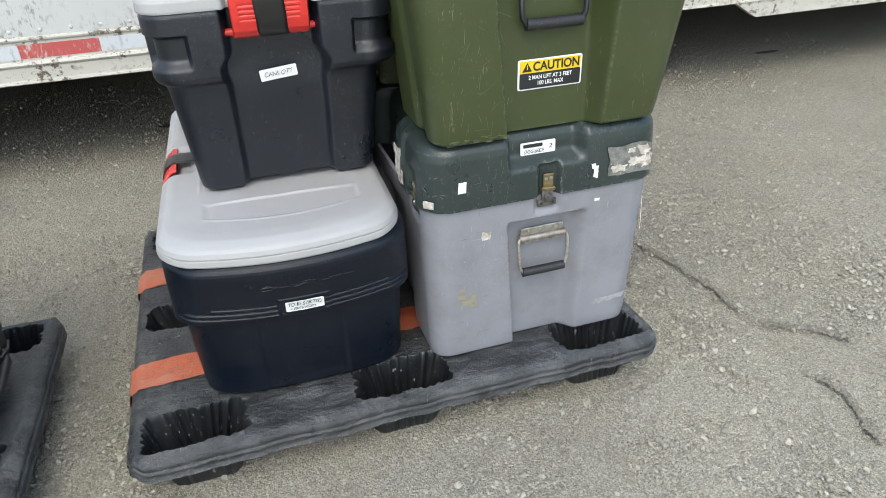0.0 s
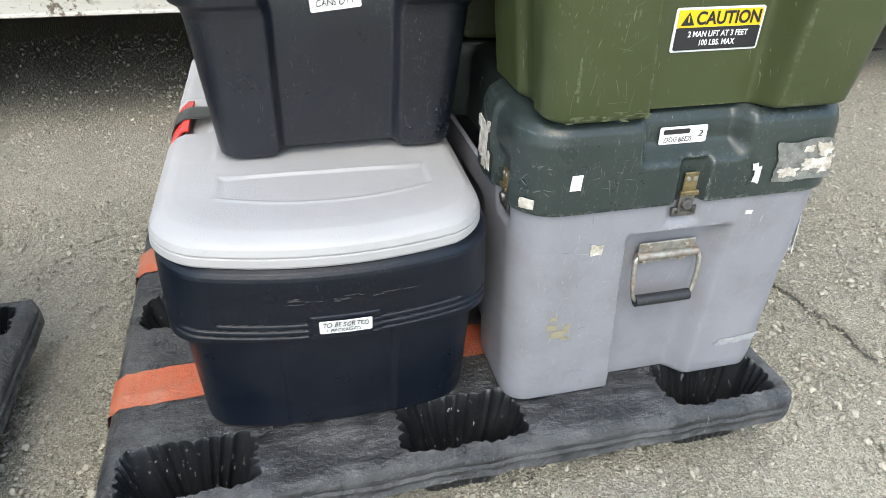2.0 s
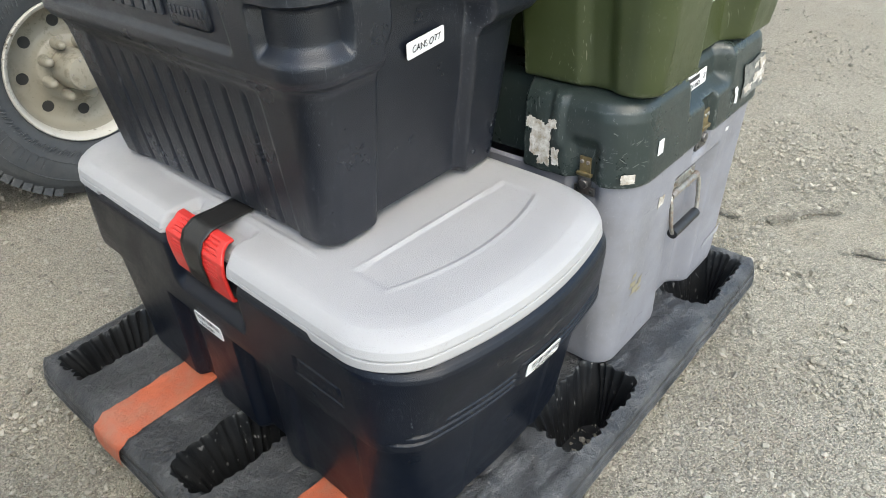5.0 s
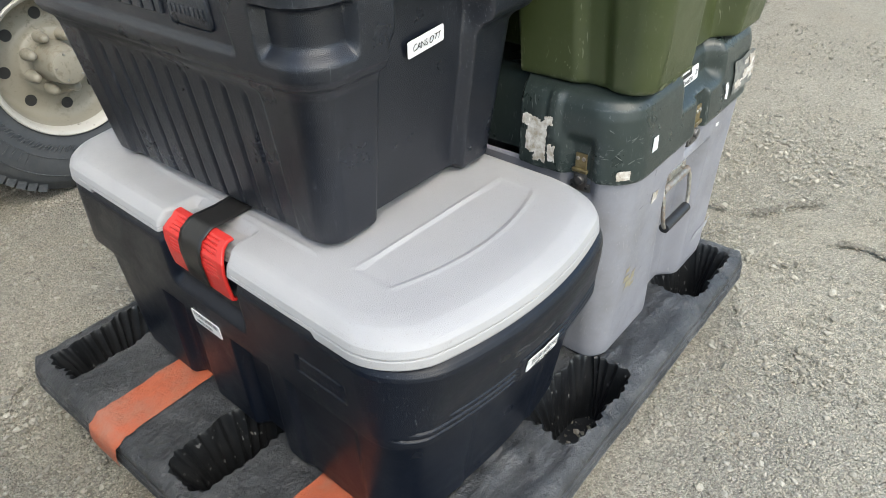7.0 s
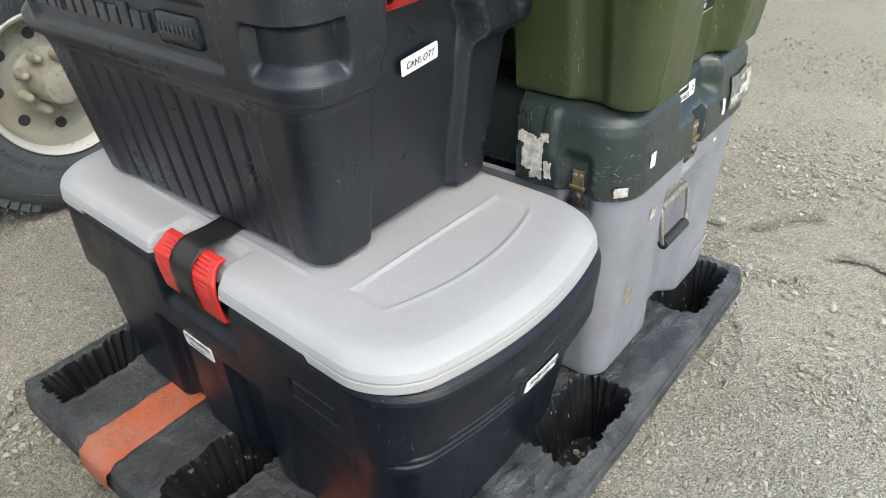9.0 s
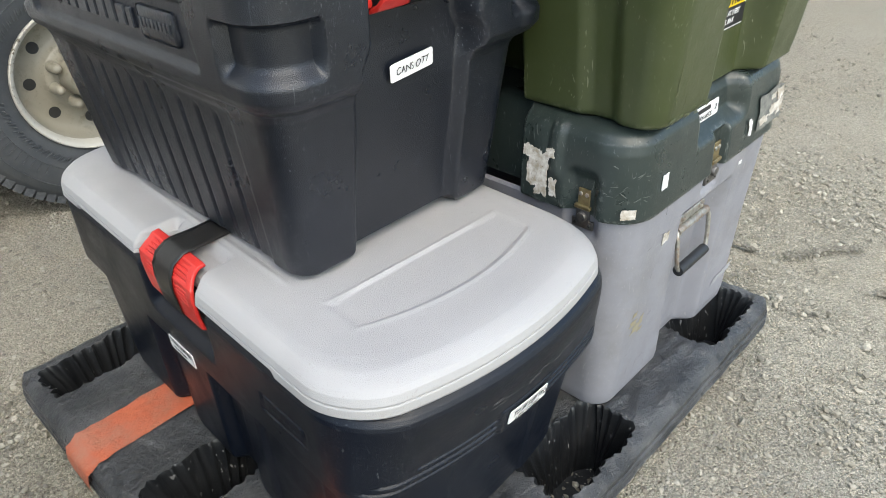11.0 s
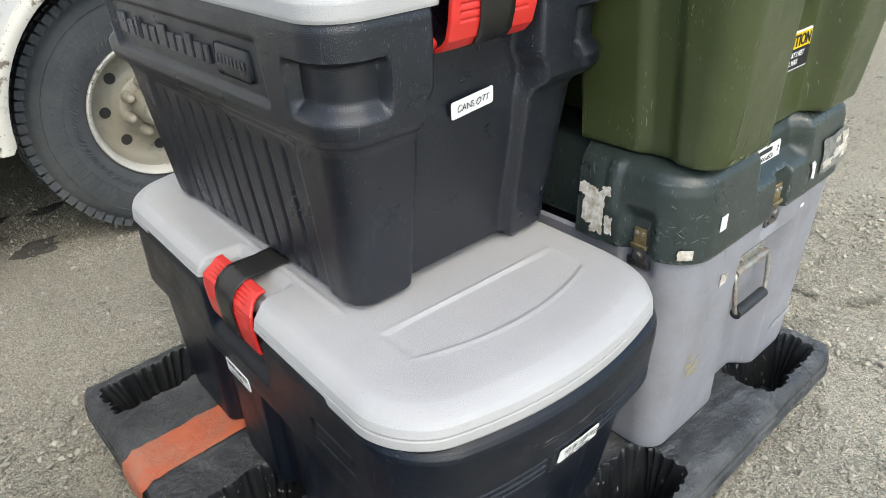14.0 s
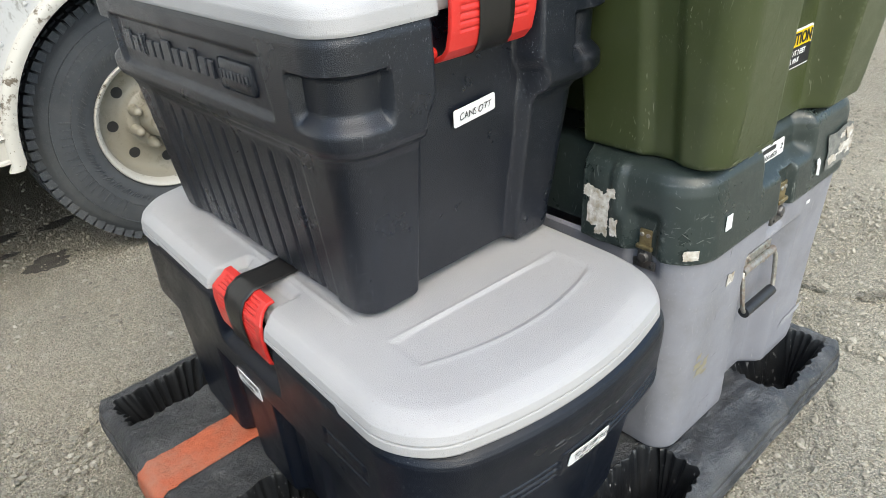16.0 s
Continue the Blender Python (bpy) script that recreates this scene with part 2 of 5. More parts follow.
def ground_material():
    m, nt, ns, ln, b = nodes_of("compacted_gravel")
    c = coords(nt)
    col = mix(nt, ramp(nt, noise_tex(nt, c, 1.3, 6, 0.6), 0.36, 0.64), (0.455, 0.415, 0.325), (0.600, 0.560, 0.460))
    col = mix(nt, ramp(nt, noise_tex(nt, c, 3.4, 5, 0.6), 0.52, 0.70, 0, 0.6), col, (0.520, 0.440, 0.305))
    heights = []
    # crushed grains at three sizes, each with its own tone and dark joints
    for scale, pale, deep in ((150, 0.45, 0.60), (260, 0.55, 0.65), (480, 0.55, 0.60)):
        v = ns.new("ShaderNodeTexVoronoi")
        v.inputs["Scale"].default_value = scale
        ln.new(c, v.inputs["Vector"])
        sep = ns.new("ShaderNodeSeparateColor")
        ln.new(v.outputs["Color"], sep.inputs["Color"])
        col = mix(nt, ramp(nt, sep.outputs["Red"], 0.45, 1.0, 0, pale), col, (0.66, 0.615, 0.51))
        col = mix(nt, ramp(nt, sep.outputs["Green"], 0.55, 1.0, 0, deep), col, (0.205, 0.188, 0.150))
        col = mix(nt, ramp(nt, v.outputs["Distance"], 0.42, 0.72, 0, 0.42), col, (0.165, 0.148, 0.115))
        inv = ns.new("ShaderNodeMath")
        inv.operation = "SUBTRACT"
        inv.inputs[0].default_value = 1.0
        ln.new(v.outputs["Distance"], inv.inputs[1])
        heights.append(inv.outputs[0])
    ln.new(col, b.inputs["Base Color"])
    b.inputs["Roughness"].default_value = 0.92
    b.inputs["Specular IOR Level"].default_value = 0.2
    n1 = bump(nt, b, heights[0], 0.8, 0.006)
    n2 = bump(nt, b, heights[1], 0.9, 0.004, n1)
    n3 = bump(nt, b, heights[2], 0.7, 0.002, n2)
    bump(nt, b, noise_tex(nt, c, 30, 5), 0.4, 0.010, n3)
    return m


def stone_material():
    m, nt, ns, ln, b = nodes_of("loose_stones")
    g = ns.new("ShaderNodeNewGeometry")
    col = mix(nt, ramp(nt, g.outputs["Random Per Island"], 0.0, 1.0), (0.20, 0.188, 0.152), (0.52, 0.487, 0.405))
    col = mix(nt, ramp(nt, noise_tex(nt, g.outputs["Position"], 2.6, 4), 0.45, 0.65, 0, 0.35), col, (0.33, 0.285, 0.205))
    col = mix(nt, ramp(nt, noise_tex(nt, g.outputs["Position"], 240, 4), 0.4, 0.7, 0, 0.4), col, (0.17, 0.158, 0.135))
    ln.new(col, b.inputs["Base Color"])
    b.inputs["Roughness"].default_value = 0.88
    bump(nt, b, noise_tex(nt, g.outputs["Position"], 500, 3), 0.4, 0.001)
    return m


def seam_material():
    m, nt, ns, ln, b = nodes_of("dark_seam_grit")
    g = ns.new("ShaderNodeNewGeometry")
    col = mix(nt, g.outputs["Random Per Island"], (0.125, 0.115, 0.092), (0.280, 0.257, 0.206))
    ln.new(col, b.inputs["Base Color"])
    b.inputs["Roughness"].default_value = 0.8
    return m


M["ground"], M["stones"], M["seam"] = ground_material(), stone_material(), seam_material()
M["oil"] = plastic("oil_darkened_gravel", (0.105, 0.098, 0.084), (0.065, 0.061, 0.054), 0.75, 165, 0.006, tone=30)


# ---- mesh helpers ----
def mesh_object(name, verts, faces, mat, smooth=True, sharp=None):
    me = bpy.data.meshes.new(name)
    me.from_pydata([tuple(v) for v in verts], [], faces)
    me.materials.append(mat)
    if smooth:
        me.polygons.foreach_set("use_smooth", [True] * len(me.polygons))
        if sharp:
            me.set_sharp_from_angle(angle=radians(sharp))
    me.update()
    return new(name, me)


def child(ob, parent, label=""):
    """Hangs an object built in world coordinates under a thing or a part."""
    ob.parent = parent
    ob.matrix_parent_inverse = parent.matrix_basis.inverted() if parent.parent is None else Matrix()
    return tagged(ob, label)


def thing(name, at, label, category, group=""):
    ob = new(name)
    ob.empty_display_size = 0.05
    ob.matrix_basis = Matrix.Translation(at)
    return tagged(ob, label, category, group)


def part(name, bm, mat, parent, label="", smooth=True, sharp=35):
    me = bpy.data.meshes.new(name)
    bmesh.ops.recalc_face_normals(bm, faces=bm.faces)
    bm.to_mesh(me)
    bm.free()
    me.materials.append(mat)
    if smooth:
        me.polygons.foreach_set("use_smooth", [True] * len(me.polygons))
        me.set_sharp_from_angle(angle=radians(sharp))
    return child(new(name, me), parent, label)


def block(x0, x1, y0, y1, z0, z1, r=0.003, seg=2, turn=None):
    """A bevelled block."""
    bm = bmesh.new()
    c = Vector(((x0 + x1) / 2, (y0 + y1) / 2, (z0 + z1) / 2))
    m = Matrix.Translation(c) @ (turn or Matrix()) @ Matrix.Diagonal((abs(x1 - x0), abs(y1 - y0), abs(z1 - z0), 1))
    bmesh.ops.create_cube(bm, size=1, matrix=m)
    if r:
        bmesh.ops.bevel(bm, geom=bm.edges[:], offset=r, segments=seg, affect="EDGES", profile=0.5)
    return bm


def tube(points, radius, sides=12, closed=False):
    """A round bar along a line of points."""
    bm = bmesh.new()
    pts = [Vector(p) for p in points]
    rings = []
    ref = Vector((0.3, 0.9, 0.2))
    for i, p in enumerate(pts):
        a, b = pts[max(i - 1, 0)], pts[min(i + 1, len(pts) - 1)]
        d = (b - a).normalized()
        u = d.cross(ref).normalized()
        w = d.cross(u)
        rings.append([bm.verts.new(p + radius * (math.cos(k * math.tau / sides) * u + math.sin(k * math.tau / sides) * w)) for k in range(sides)])
    for a, b in zip(rings, rings[1:]):
        for k in range(sides):
            bm.faces.new((a[k], a[(k + 1) % sides], b[(k + 1) % sides], b[k]))
    bm.faces.new(rings[0])
    bm.faces.new(rings[-1][::-1])
    return bm


def lathe(profile, centre, axis="y", sides=72):
    """A turned shape: rows of (offset along the axis, radius)."""
    bm = bmesh.new()
    rings = []
    for off, rad in profile:
        ring = []
        for k in range(sides):
            a = k * math.tau / sides
            u, v = rad * math.cos(a), rad * math.sin(a)
            p = (u, off, v) if axis == "y" else (off, u, v) if axis == "x" else (u, v, off)
            ring.append(bm.verts.new(Vector(centre) + Vector(p)))
        rings.append(ring)
    for a, b in zip(rings, rings[1:]):
        for k in range(sides):
            bm.faces.new((a[k], a[(k + 1) % sides], b[(k + 1) % sides], b[k]))
    return bm


def ss(a, b, x):
    if a == b:
        return 1.0 if x >= a else 0.0
    t = min(1.0, max(0.0, (x - a) / (b - a)))
    return t * t * (3 - 2 * t)


def within(x, a, b, e):
    return ss(a - e, a + e, x) * (1 - ss(b - e, b + e, x))


def outline(hx, hy, r, step):
    """Points round a rounded rectangle, counter-clockwise: x, y, normal x, normal y."""
    pts = []
    cx, cy = hx - r, hy - r
    for (ax, ay, bx, by, nx, ny, ox, oy, a0) in (
        (-cx, -hy, cx, -hy, 0, -1, cx, -cy, -90), (hx, -cy, hx, cy, 1, 0, cx, cy, 0),
        (cx, hy, -cx, hy, 0, 1, -cx, cy, 90), (-hx, cy, -hx, -cy, -1, 0, -cx, -cy, 180)):
        n = step[0] if nx == 0 else step[1]
        for i in range(n):
            t = i / n
            pts.append((ax + (bx - ax) * t, ay + (by - ay) * t, nx, ny))
        for i in range(step[2]):
            a = radians(a0 + 90 * i / step[2])
            pts.append((ox + r * math.cos(a), oy + r * math.sin(a), math.cos(a), math.sin(a)))
    return pts


def levels_at(keys, z):
    for a, b in zip(keys, keys[1:]):
        if z <= b[0]:
            t = 0 if b[0] == a[0] else (z - a[0]) / (b[0] - a[0])
            return [p + (q - p) * t for p, q in zip(a, b)]
    return list(keys[-1])


def shell(name, centre, keys, mat, parent, inward=None, bow=None, lift=None, lift_reach=0.03, dz=0.006, count=(90, 130, 12), floor_cap=True, top=None, label=""):
    """A moulded box: rounded sections (z, half x, half y, corner) drawn upwards, its walls pressed in by inward(x, y, nx, ny, z),
    its ends bowed out by bow(z), its lower rim lifted by lift(x, y). top: rings (inset, height) and a height function."""
    zs = []
    for a, b in zip(keys, keys[1:]):
        n = max(1, math.ceil((b[0] - a[0]) / dz))
        zs += [a[0] + (b[0] - a[0]) * i / n for i in range(n)]
    zs.append(keys[-1][0])
    cx, cy = centre
    verts, faces = [], []
    npts = None
    for li, z in enumerate(zs):
        _, hx, hy, r = levels_at(keys, z)
        pts = outline(hx, hy, r, count)
        npts = len(pts)
        for x, y, nx, ny in pts:
            d = inward(x + cx, y + cy, nx, ny, z) if inward else 0.0
            bo = 0.0
            if bow and abs(y) > hy - r - 1e-6:
                bo = bow(z) * max(0.0, 1 - (x / hx) ** 2) * (1 if y > 0 else -1)
            zz = z + (lift(x + cx, y + cy) * max(0.0, 1 - (z - zs[0]) / lift_reach) if lift else 0.0)
            verts.append((cx + x - nx * d, cy + y + bo - ny * d, zz))
    for li in range(len(zs) - 1):
        o, p = li * npts, (li + 1) * npts
        for k in range(npts):
            k2 = (k + 1) % npts
            faces.append((o + k, o + k2, p + k2, p + k))
    if floor_cap:
        c = len(verts)
        verts.append((cx, cy, zs[0] + (0.02 if lift else 0.0)))
        faces += [((k + 1) % npts, k, c) for k in range(npts)]
    if top:
        rings, height = top
        base = len(verts) - (1 if floor_cap else 0) - npts
        rim = verts[base:base + npts]
        last = base
        for s, h in rings:
            start = len(verts)
            for x, y, z in rim:
                px, py = cx + (x - cx) * s, cy + (y - cy) * s
                verts.append((px, py, h + (height(px, py) if height else 0.0)))
            faces += [(last + k, last + (k + 1) % npts, start + (k + 1) % npts, start + k) for k in range(npts)]
            last = start
        c = len(verts)
        verts.append((cx, cy, rings[-1][1] + (height(cx, cy) if height else 0.0)))
        faces += [(last + k, last + (k + 1) % npts, c) for k in range(npts)]
    return child(mesh_object(name, verts, faces, mat, True, 50), parent, label)


def lettering(name, text, origin, right, up, size, parent, mat, width=None, shear=0.0, lines=1.0, off=0.0006):
    """Flat letters of the built-in font, centred on origin, facing right x up."""
    cu = bpy.data.curves.new(name, "FONT")
    cu.body, cu.size, cu.align_x, cu.align_y, cu.shear, cu.space_line, cu.extrude = text, size, "CENTER", "CENTER", shear, lines, 0.0002
    cu.offset = 0.0006 if size >= 0.02 else 0.0002 if name == "small_print" else -0.0001
    tmp = new(name, cu)
    bpy.context.view_layer.update()
    me = bpy.data.meshes.new_from_object(tmp.evaluated_get(bpy.context.evaluated_depsgraph_get()))
    bpy.data.objects.remove(tmp)
    r, u = Vector(right).normalized(), Vector(up).normalized()
    n = r.cross(u)
    if name == "handwriting":
        # an uneven hand
        for v in me.vertices:
            x, y = v.co.x / size, v.co.y / size
            v.co.y = size * (y * (1 + 0.35 * noise.noise((x * 0.9, 3, origin[0] * 9))) + 0.16 * noise.noise((x * 1.2, 7, origin[2] * 9)))
            v.co.x += size * (0.22 * noise.noise((x * 1.1, y * 0.8, origin[1] * 9)) + 0.06 * noise.noise((x * 3, y * 3, 2)))
    xs = [v.co.x for v in me.vertices]
    k = width / (max(xs) - min(xs)) if width else 1.0
    for v in me.vertices:
        v.co = Vector(origin) + r * (v.co.x * k) + u * v.co.y + n * (v.co.z + off)
    me.materials.clear()
    me.materials.append(mat)
    ob = new(name, me)
    return child(ob, parent)


def plate(name, origin, right, up, w, h, mat, parent, label="", thick=0.0012, corner=0.003, ragged=0.0, seed=0, curl=0.0):
    """A thin sticker or plate with rounded or torn edges."""
    r, u = Vector(right).normalized(), Vector(up).normalized()
    n = r.cross(u)
    rnd = random.Random(seed)
    pts = []
    if ragged:
        k = 64
        for i in range(k):
            a = i * math.tau / k
            s = max(abs(math.cos(a)), abs(math.sin(a)))
            q = 0.5 + 0.6 * noise.noise((math.cos(a) * 1.6 + seed, math.sin(a) * 1.6, seed * 0.37)) + 0.35 * noise.noise((math.cos(a) * 5 + seed, math.sin(a) * 5, seed))
            f = (1 / s) * (1 - ragged * min(1.0, max(0.0, q)) - 0.12 * ragged * rnd.random())
            pts.append((math.cos(a) * f * w / 2, math.sin(a) * f * h / 2))
    else:
        for x, y, _, _ in outline(w / 2, h / 2, corner, (2, 2, 4)):
            pts.append((x, y))
    bm = bmesh.new()
    lo, hi = [], []
    for x, y in pts:
        p = Vector(origin) + r * x + u * y - n * (curl * x * x)
        lo.append(bm.verts.new(p))
        hi.append(bm.verts.new(p + n * thick))
    bm.faces.new(hi)
    for i in range(len(pts)):
        j = (i + 1) % len(pts)
        bm.faces.new((lo[i], lo[j], hi[j], hi[i]))
    return part(name, bm, mat, parent, label, smooth=False)


def bars(origin, right, up, spans, h, mat, parent, name="writing_bar"):
    """Plain bars that stand for writing."""
    r, u = Vector(right).normalized(), Vector(up).normalized()
    for a, b, v in spans:
        plate(name, Vector(origin) + r * (a + b) / 2 + u * v + r.cross(u) * 0.0011, r, u, b - a, h, mat, parent, thick=0.0004, corner=h * 0.3)


# ---- ground ----
def build_ground():
    far = 400.0
    near = np.concatenate([[-far, -60, -15], np.linspace(-3, 6, 91), [15, 60, far]])
    verts, faces = [], []
    n = len(near)
    for y in near:
        for x in near:
            h = 0.0
            if -3 <= x <= 6 and -3 <= y <= 6:
                h = 0.012 * noise.noise((x * 0.9, y * 0.9, 0)) + 0.004 * noise.noise((x * 4, y * 4, 3)) - 0.004
            verts.append((x, y, min(h, 0.002)))
    faces = [(j * n + i, j * n + i + 1, (j + 1) * n + i + 1, (j + 1) * n + i) for j in range(n - 1) for i in range(n - 1)]
    ob = mesh_object("ground", verts, faces, M["ground"])
    return tagged(ob, "grey brown compacted gravel yard with fine loose stones", "ground", kind="structure")


ground = build_ground()


def chip():
    bm = bmesh.new()
    bmesh.ops.create_icosphere(bm, subdivisions=1, radius=1)
    bm.verts.index_update()
    shape = np.array([v.co[:] for v in bm.verts]), np.array([[v.index for v in f.verts] for f in bm.faces])
    bm.free()
    return shape


CHIP, CHIP_TRIS = chip()


def scatter(name, xs, ys, size, rnd, mat, sink=0.15):
    """Broken angular chips, flat-sided, strewn over the ground as one mesh."""
    k = len(xs)
    jitter = 1 + 0.75 * (rnd.rand(k, len(CHIP), 3) - 0.5)
    p = CHIP[None] * jitter * (rnd.uniform(0.6, 1.25, (k, 3)) * np.array([1, 1, 0.62]))[:, None] * size[:, None, None]
    axis = rnd.normal(0, 1, (k, 3)) * np.array([0.6, 0.6, 1.0])
    axis /= np.linalg.norm(axis, axis=1)[:, None]
    a = rnd.uniform(0, math.tau, k) * np.where(np.abs(axis[:, 2]) > 0.8, 1, 0.25)
    ca, sa = np.cos(a)[:, None, None], np.sin(a)[:, None, None]
    ax = axis[:, None]
    p = p * ca + np.cross(np.broadcast_to(ax, p.shape), p) * sa + ax * (p * ax).sum(-1, keepdims=True) * (1 - ca)
    p[..., 0] += xs[:, None]
    p[..., 1] += ys[:, None]
    p[..., 2] += (size * sink)[:, None]
    faces = (CHIP_TRIS[None] + (np.arange(k) * len(CHIP))[:, None, None]).reshape(-1, 3)
    me = bpy.data.meshes.new(name)
    v = p.reshape(-1, 3)
    me.vertices.add(len(v))
    me.vertices.foreach_set("co", v.ravel())
    me.loops.add(faces.size)
    me.loops.foreach_set("vertex_index", faces.ravel().astype(np.int32))
    me.polygons.add(len(faces))
    me.polygons.foreach_set("loop_start", np.arange(0, faces.size, 3, dtype=np.int32))
    me.polygons.foreach_set("use_smooth", np.zeros(len(faces), dtype=bool))
    me.update(calc_edges=True)
    me.validate()
    me.materials.append(mat)
    return new(name, me)


def build_stones():
    """Loose stones on the gravel: thick near the pallets, thin on the dusty patches."""
    rnd = np.random.RandomState(7)
    count = 215000
    xs, ys = rnd.uniform(-1.6, 4.0, count), rnd.uniform(-0.9, 3.2, count)
    bare = np.array([noise.noise((x * 2.1, y * 2.1, 4)) + 0.6 * noise.noise((x * 6, y * 6, 1)) for x, y in zip(xs, ys)])
    odds = np.clip(1.5 - 0.42 * np.hypot(xs - 0.6, ys - 0.2), 0.10, 1) * np.clip(0.62 + 0.9 * bare, 0.12, 1)
    keep = rnd.rand(count) < odds
    xs, ys = xs[keep], ys[keep]
    size = 0.0017 + 0.0020 * rnd.rand(len(xs)) + 0.0060 * rnd.rand(len(xs)) ** 7
    ob = scatter("loose_stones", xs, ys, size, rnd, M["stones"])
    return tagged(ob, "small grey and tan loose stones over the gravel", "gravel", kind="stuff")


build_stones()


def stain(name, cx, cy, w, h, seed, mat, label):
    rnd = random.Random(seed)
    bm = bmesh.new()
    k = 96
    ph = [rnd.uniform(0, math.tau) for _ in range(4)]
    pts = []
    for i in range(k):
        a = i * math.tau / k
        f = 1 + 0.18 * math.sin(2 * a + ph[0]) + 0.12 * math.sin(3 * a + ph[1]) + 0.1 * math.sin(7 * a + ph[2]) + 0.22 * noise.noise((3.5 * math.cos(a), 3.5 * math.sin(a), seed)) + 0.16 * rnd.random()
        pts.append(bm.verts.new((cx + w * f * math.cos(a) / 2, cy + h * f * math.sin(a) / 2, 0.0030)))
    bm.faces.new(pts)
    me = bpy.data.meshes.new(name)
    bm.to_mesh(me)
    bm.free()
    me.materials.append(mat)
    tagged(new(name, me), label, "ground stain", kind="structure")


for i, (x, y, w, h) in enumerate(((0.145, 2.06, 0.15, 0.10), (0.06, 2.385, 0.12, 0.06), (0.26, 2.36, 0.13, 0.06), (0.06, 2.225, 0.06, 0.04), (3.49, 2.27, 0.13, 0.05))):
    stain("oil_stain", x, y, w, h, i, M["oil"], "dark oil stain soaked into the gravel")


def seam_line(points, width, seed, per_metre=1900):
    """A dark seam in the gravel: a ragged lane of darker grit."""
    rnd = np.random.RandomState(seed)
    px, py = [], []
    for (ax, ay), (bx, by) in zip(points, points[1:]):
        long = math.hypot(bx - ax, by - ay)
        k = int(long * per_metre)
        t = rnd.rand(k)
        x, y = ax + (bx - ax) * t, ay + (by - ay) * t
        wob = np.array([0.022 * noise.noise((u * 9, v * 9, seed)) for u, v in zip(x, y)])
        lane = np.array([0.35 + 1.1 * abs(noise.noise((u * 11, v * 11, seed + 4))) for u, v in zip(x, y)])
        o = wob + rnd.normal(0, 1, k) * width * lane
        px.append(x - (by - ay) / long * o)
        py.append(y + (bx - ax) / long * o)
    px, py = np.concatenate(px), np.concatenate(py)
    ob = scatter("ground_seam", px, py, 0.0024 + 0.0022 * rnd.rand(len(px)), rnd, M["seam"], 0.35)
    tagged(ob, "ragged dark seam across the gravel", "ground seam", kind="structure")


seam_line([(1.535, 0.66), (1.573, 0.542), (1.601, 0.419), (1.623, 0.307), (1.640, 0.156)], 0.0115, 3)
seam_line([(1.645, 0.083), (1.752, 0.016), (1.822, -0.060)], 0.0120, 5)
seam_line([(1.615, -0.155), (1.641, -0.231), (1.630, -0.290), (1.610, -0.38)], 0.0110, 9)

# ---- pallets ----
PX0, PX1, PY0, PY1, DECK = -0.004, 1.234, -0.014, 1.024, 0.14
POCKETS = [(px, py) for py in (0.064, 0.497, 0.935) for px in (0.133, 0.592, 1.094)]


def deck_z(x, y):
    z = DECK + 0.004 * noise.noise((x * 6, y * 6, 1)) + 0.0034 * noise.noise((x * 28, y * 22, 5)) + 0.0016 * abs(noise.noise((x * 45, y * 30, 9)))
    edge = min(x - PX0, PX1 - x, y - PY0, PY1 - y)
    z -= 0.012 * (1 - ss(0.0, 0.016, edge))
    z -= 0.0038 * math.exp(-(((edge - 0.029) / 0.0055) ** 2)) * (0.6 + 0.8 * noise.noise((x * 5, y * 5, 17)))
    front = 1 - ss(0.10, 0.20, y)
    z += front * (0.0100 * (0.30 - abs(noise.noise((x * 7 + 1.5 * y, y * 24, 21)))) + 0.0035 * noise.noise((x * 20, y * 60, 13)))
    for g in (0.036, 0.075):
        if 0.26 < x < 0.46 or 0.73 < x < 0.95:
            z -= 0.0035 * math.exp(-(((y - g - 0.006 * math.sin(x * 11)) / 0.004) ** 2))
    return z


def flutes(cx, cy, s, depth_scale, hx=0.113, hy=0.060):
    """The scalloped outline of a pocket, drawn in by s at a depth."""
    pts = outline(hx - s, hy - s * 0.75, 0.028, (54, 26, 10))
    n = len(pts)
    res = []
    for i, (x, y, nx, ny) in enumerate(pts):
        a = i / n * math.tau
        w = 0.5 + 0.5 * math.cos(a * 27 + 3.0 * noise.noise((cx * 3 + math.cos(a) * 2.2, cy * 3 + math.sin(a) * 2.2, 7)))
        d = depth_scale * ((0.0055 + 0.006 * noise.noise((cx * 5 + x * 14, cy * 5 + y * 14, 11))) * w ** 2 + 0.009 * noise.noise((cx * 9 + x * 24, cy * 9 + y * 24, 2)) + 0.003 * noise.noise((cx * 9 + x * 90, cy * 9 + y * 90, 4)))
        res.append((cx + x - nx * d, cy + y - ny * d))
    return res


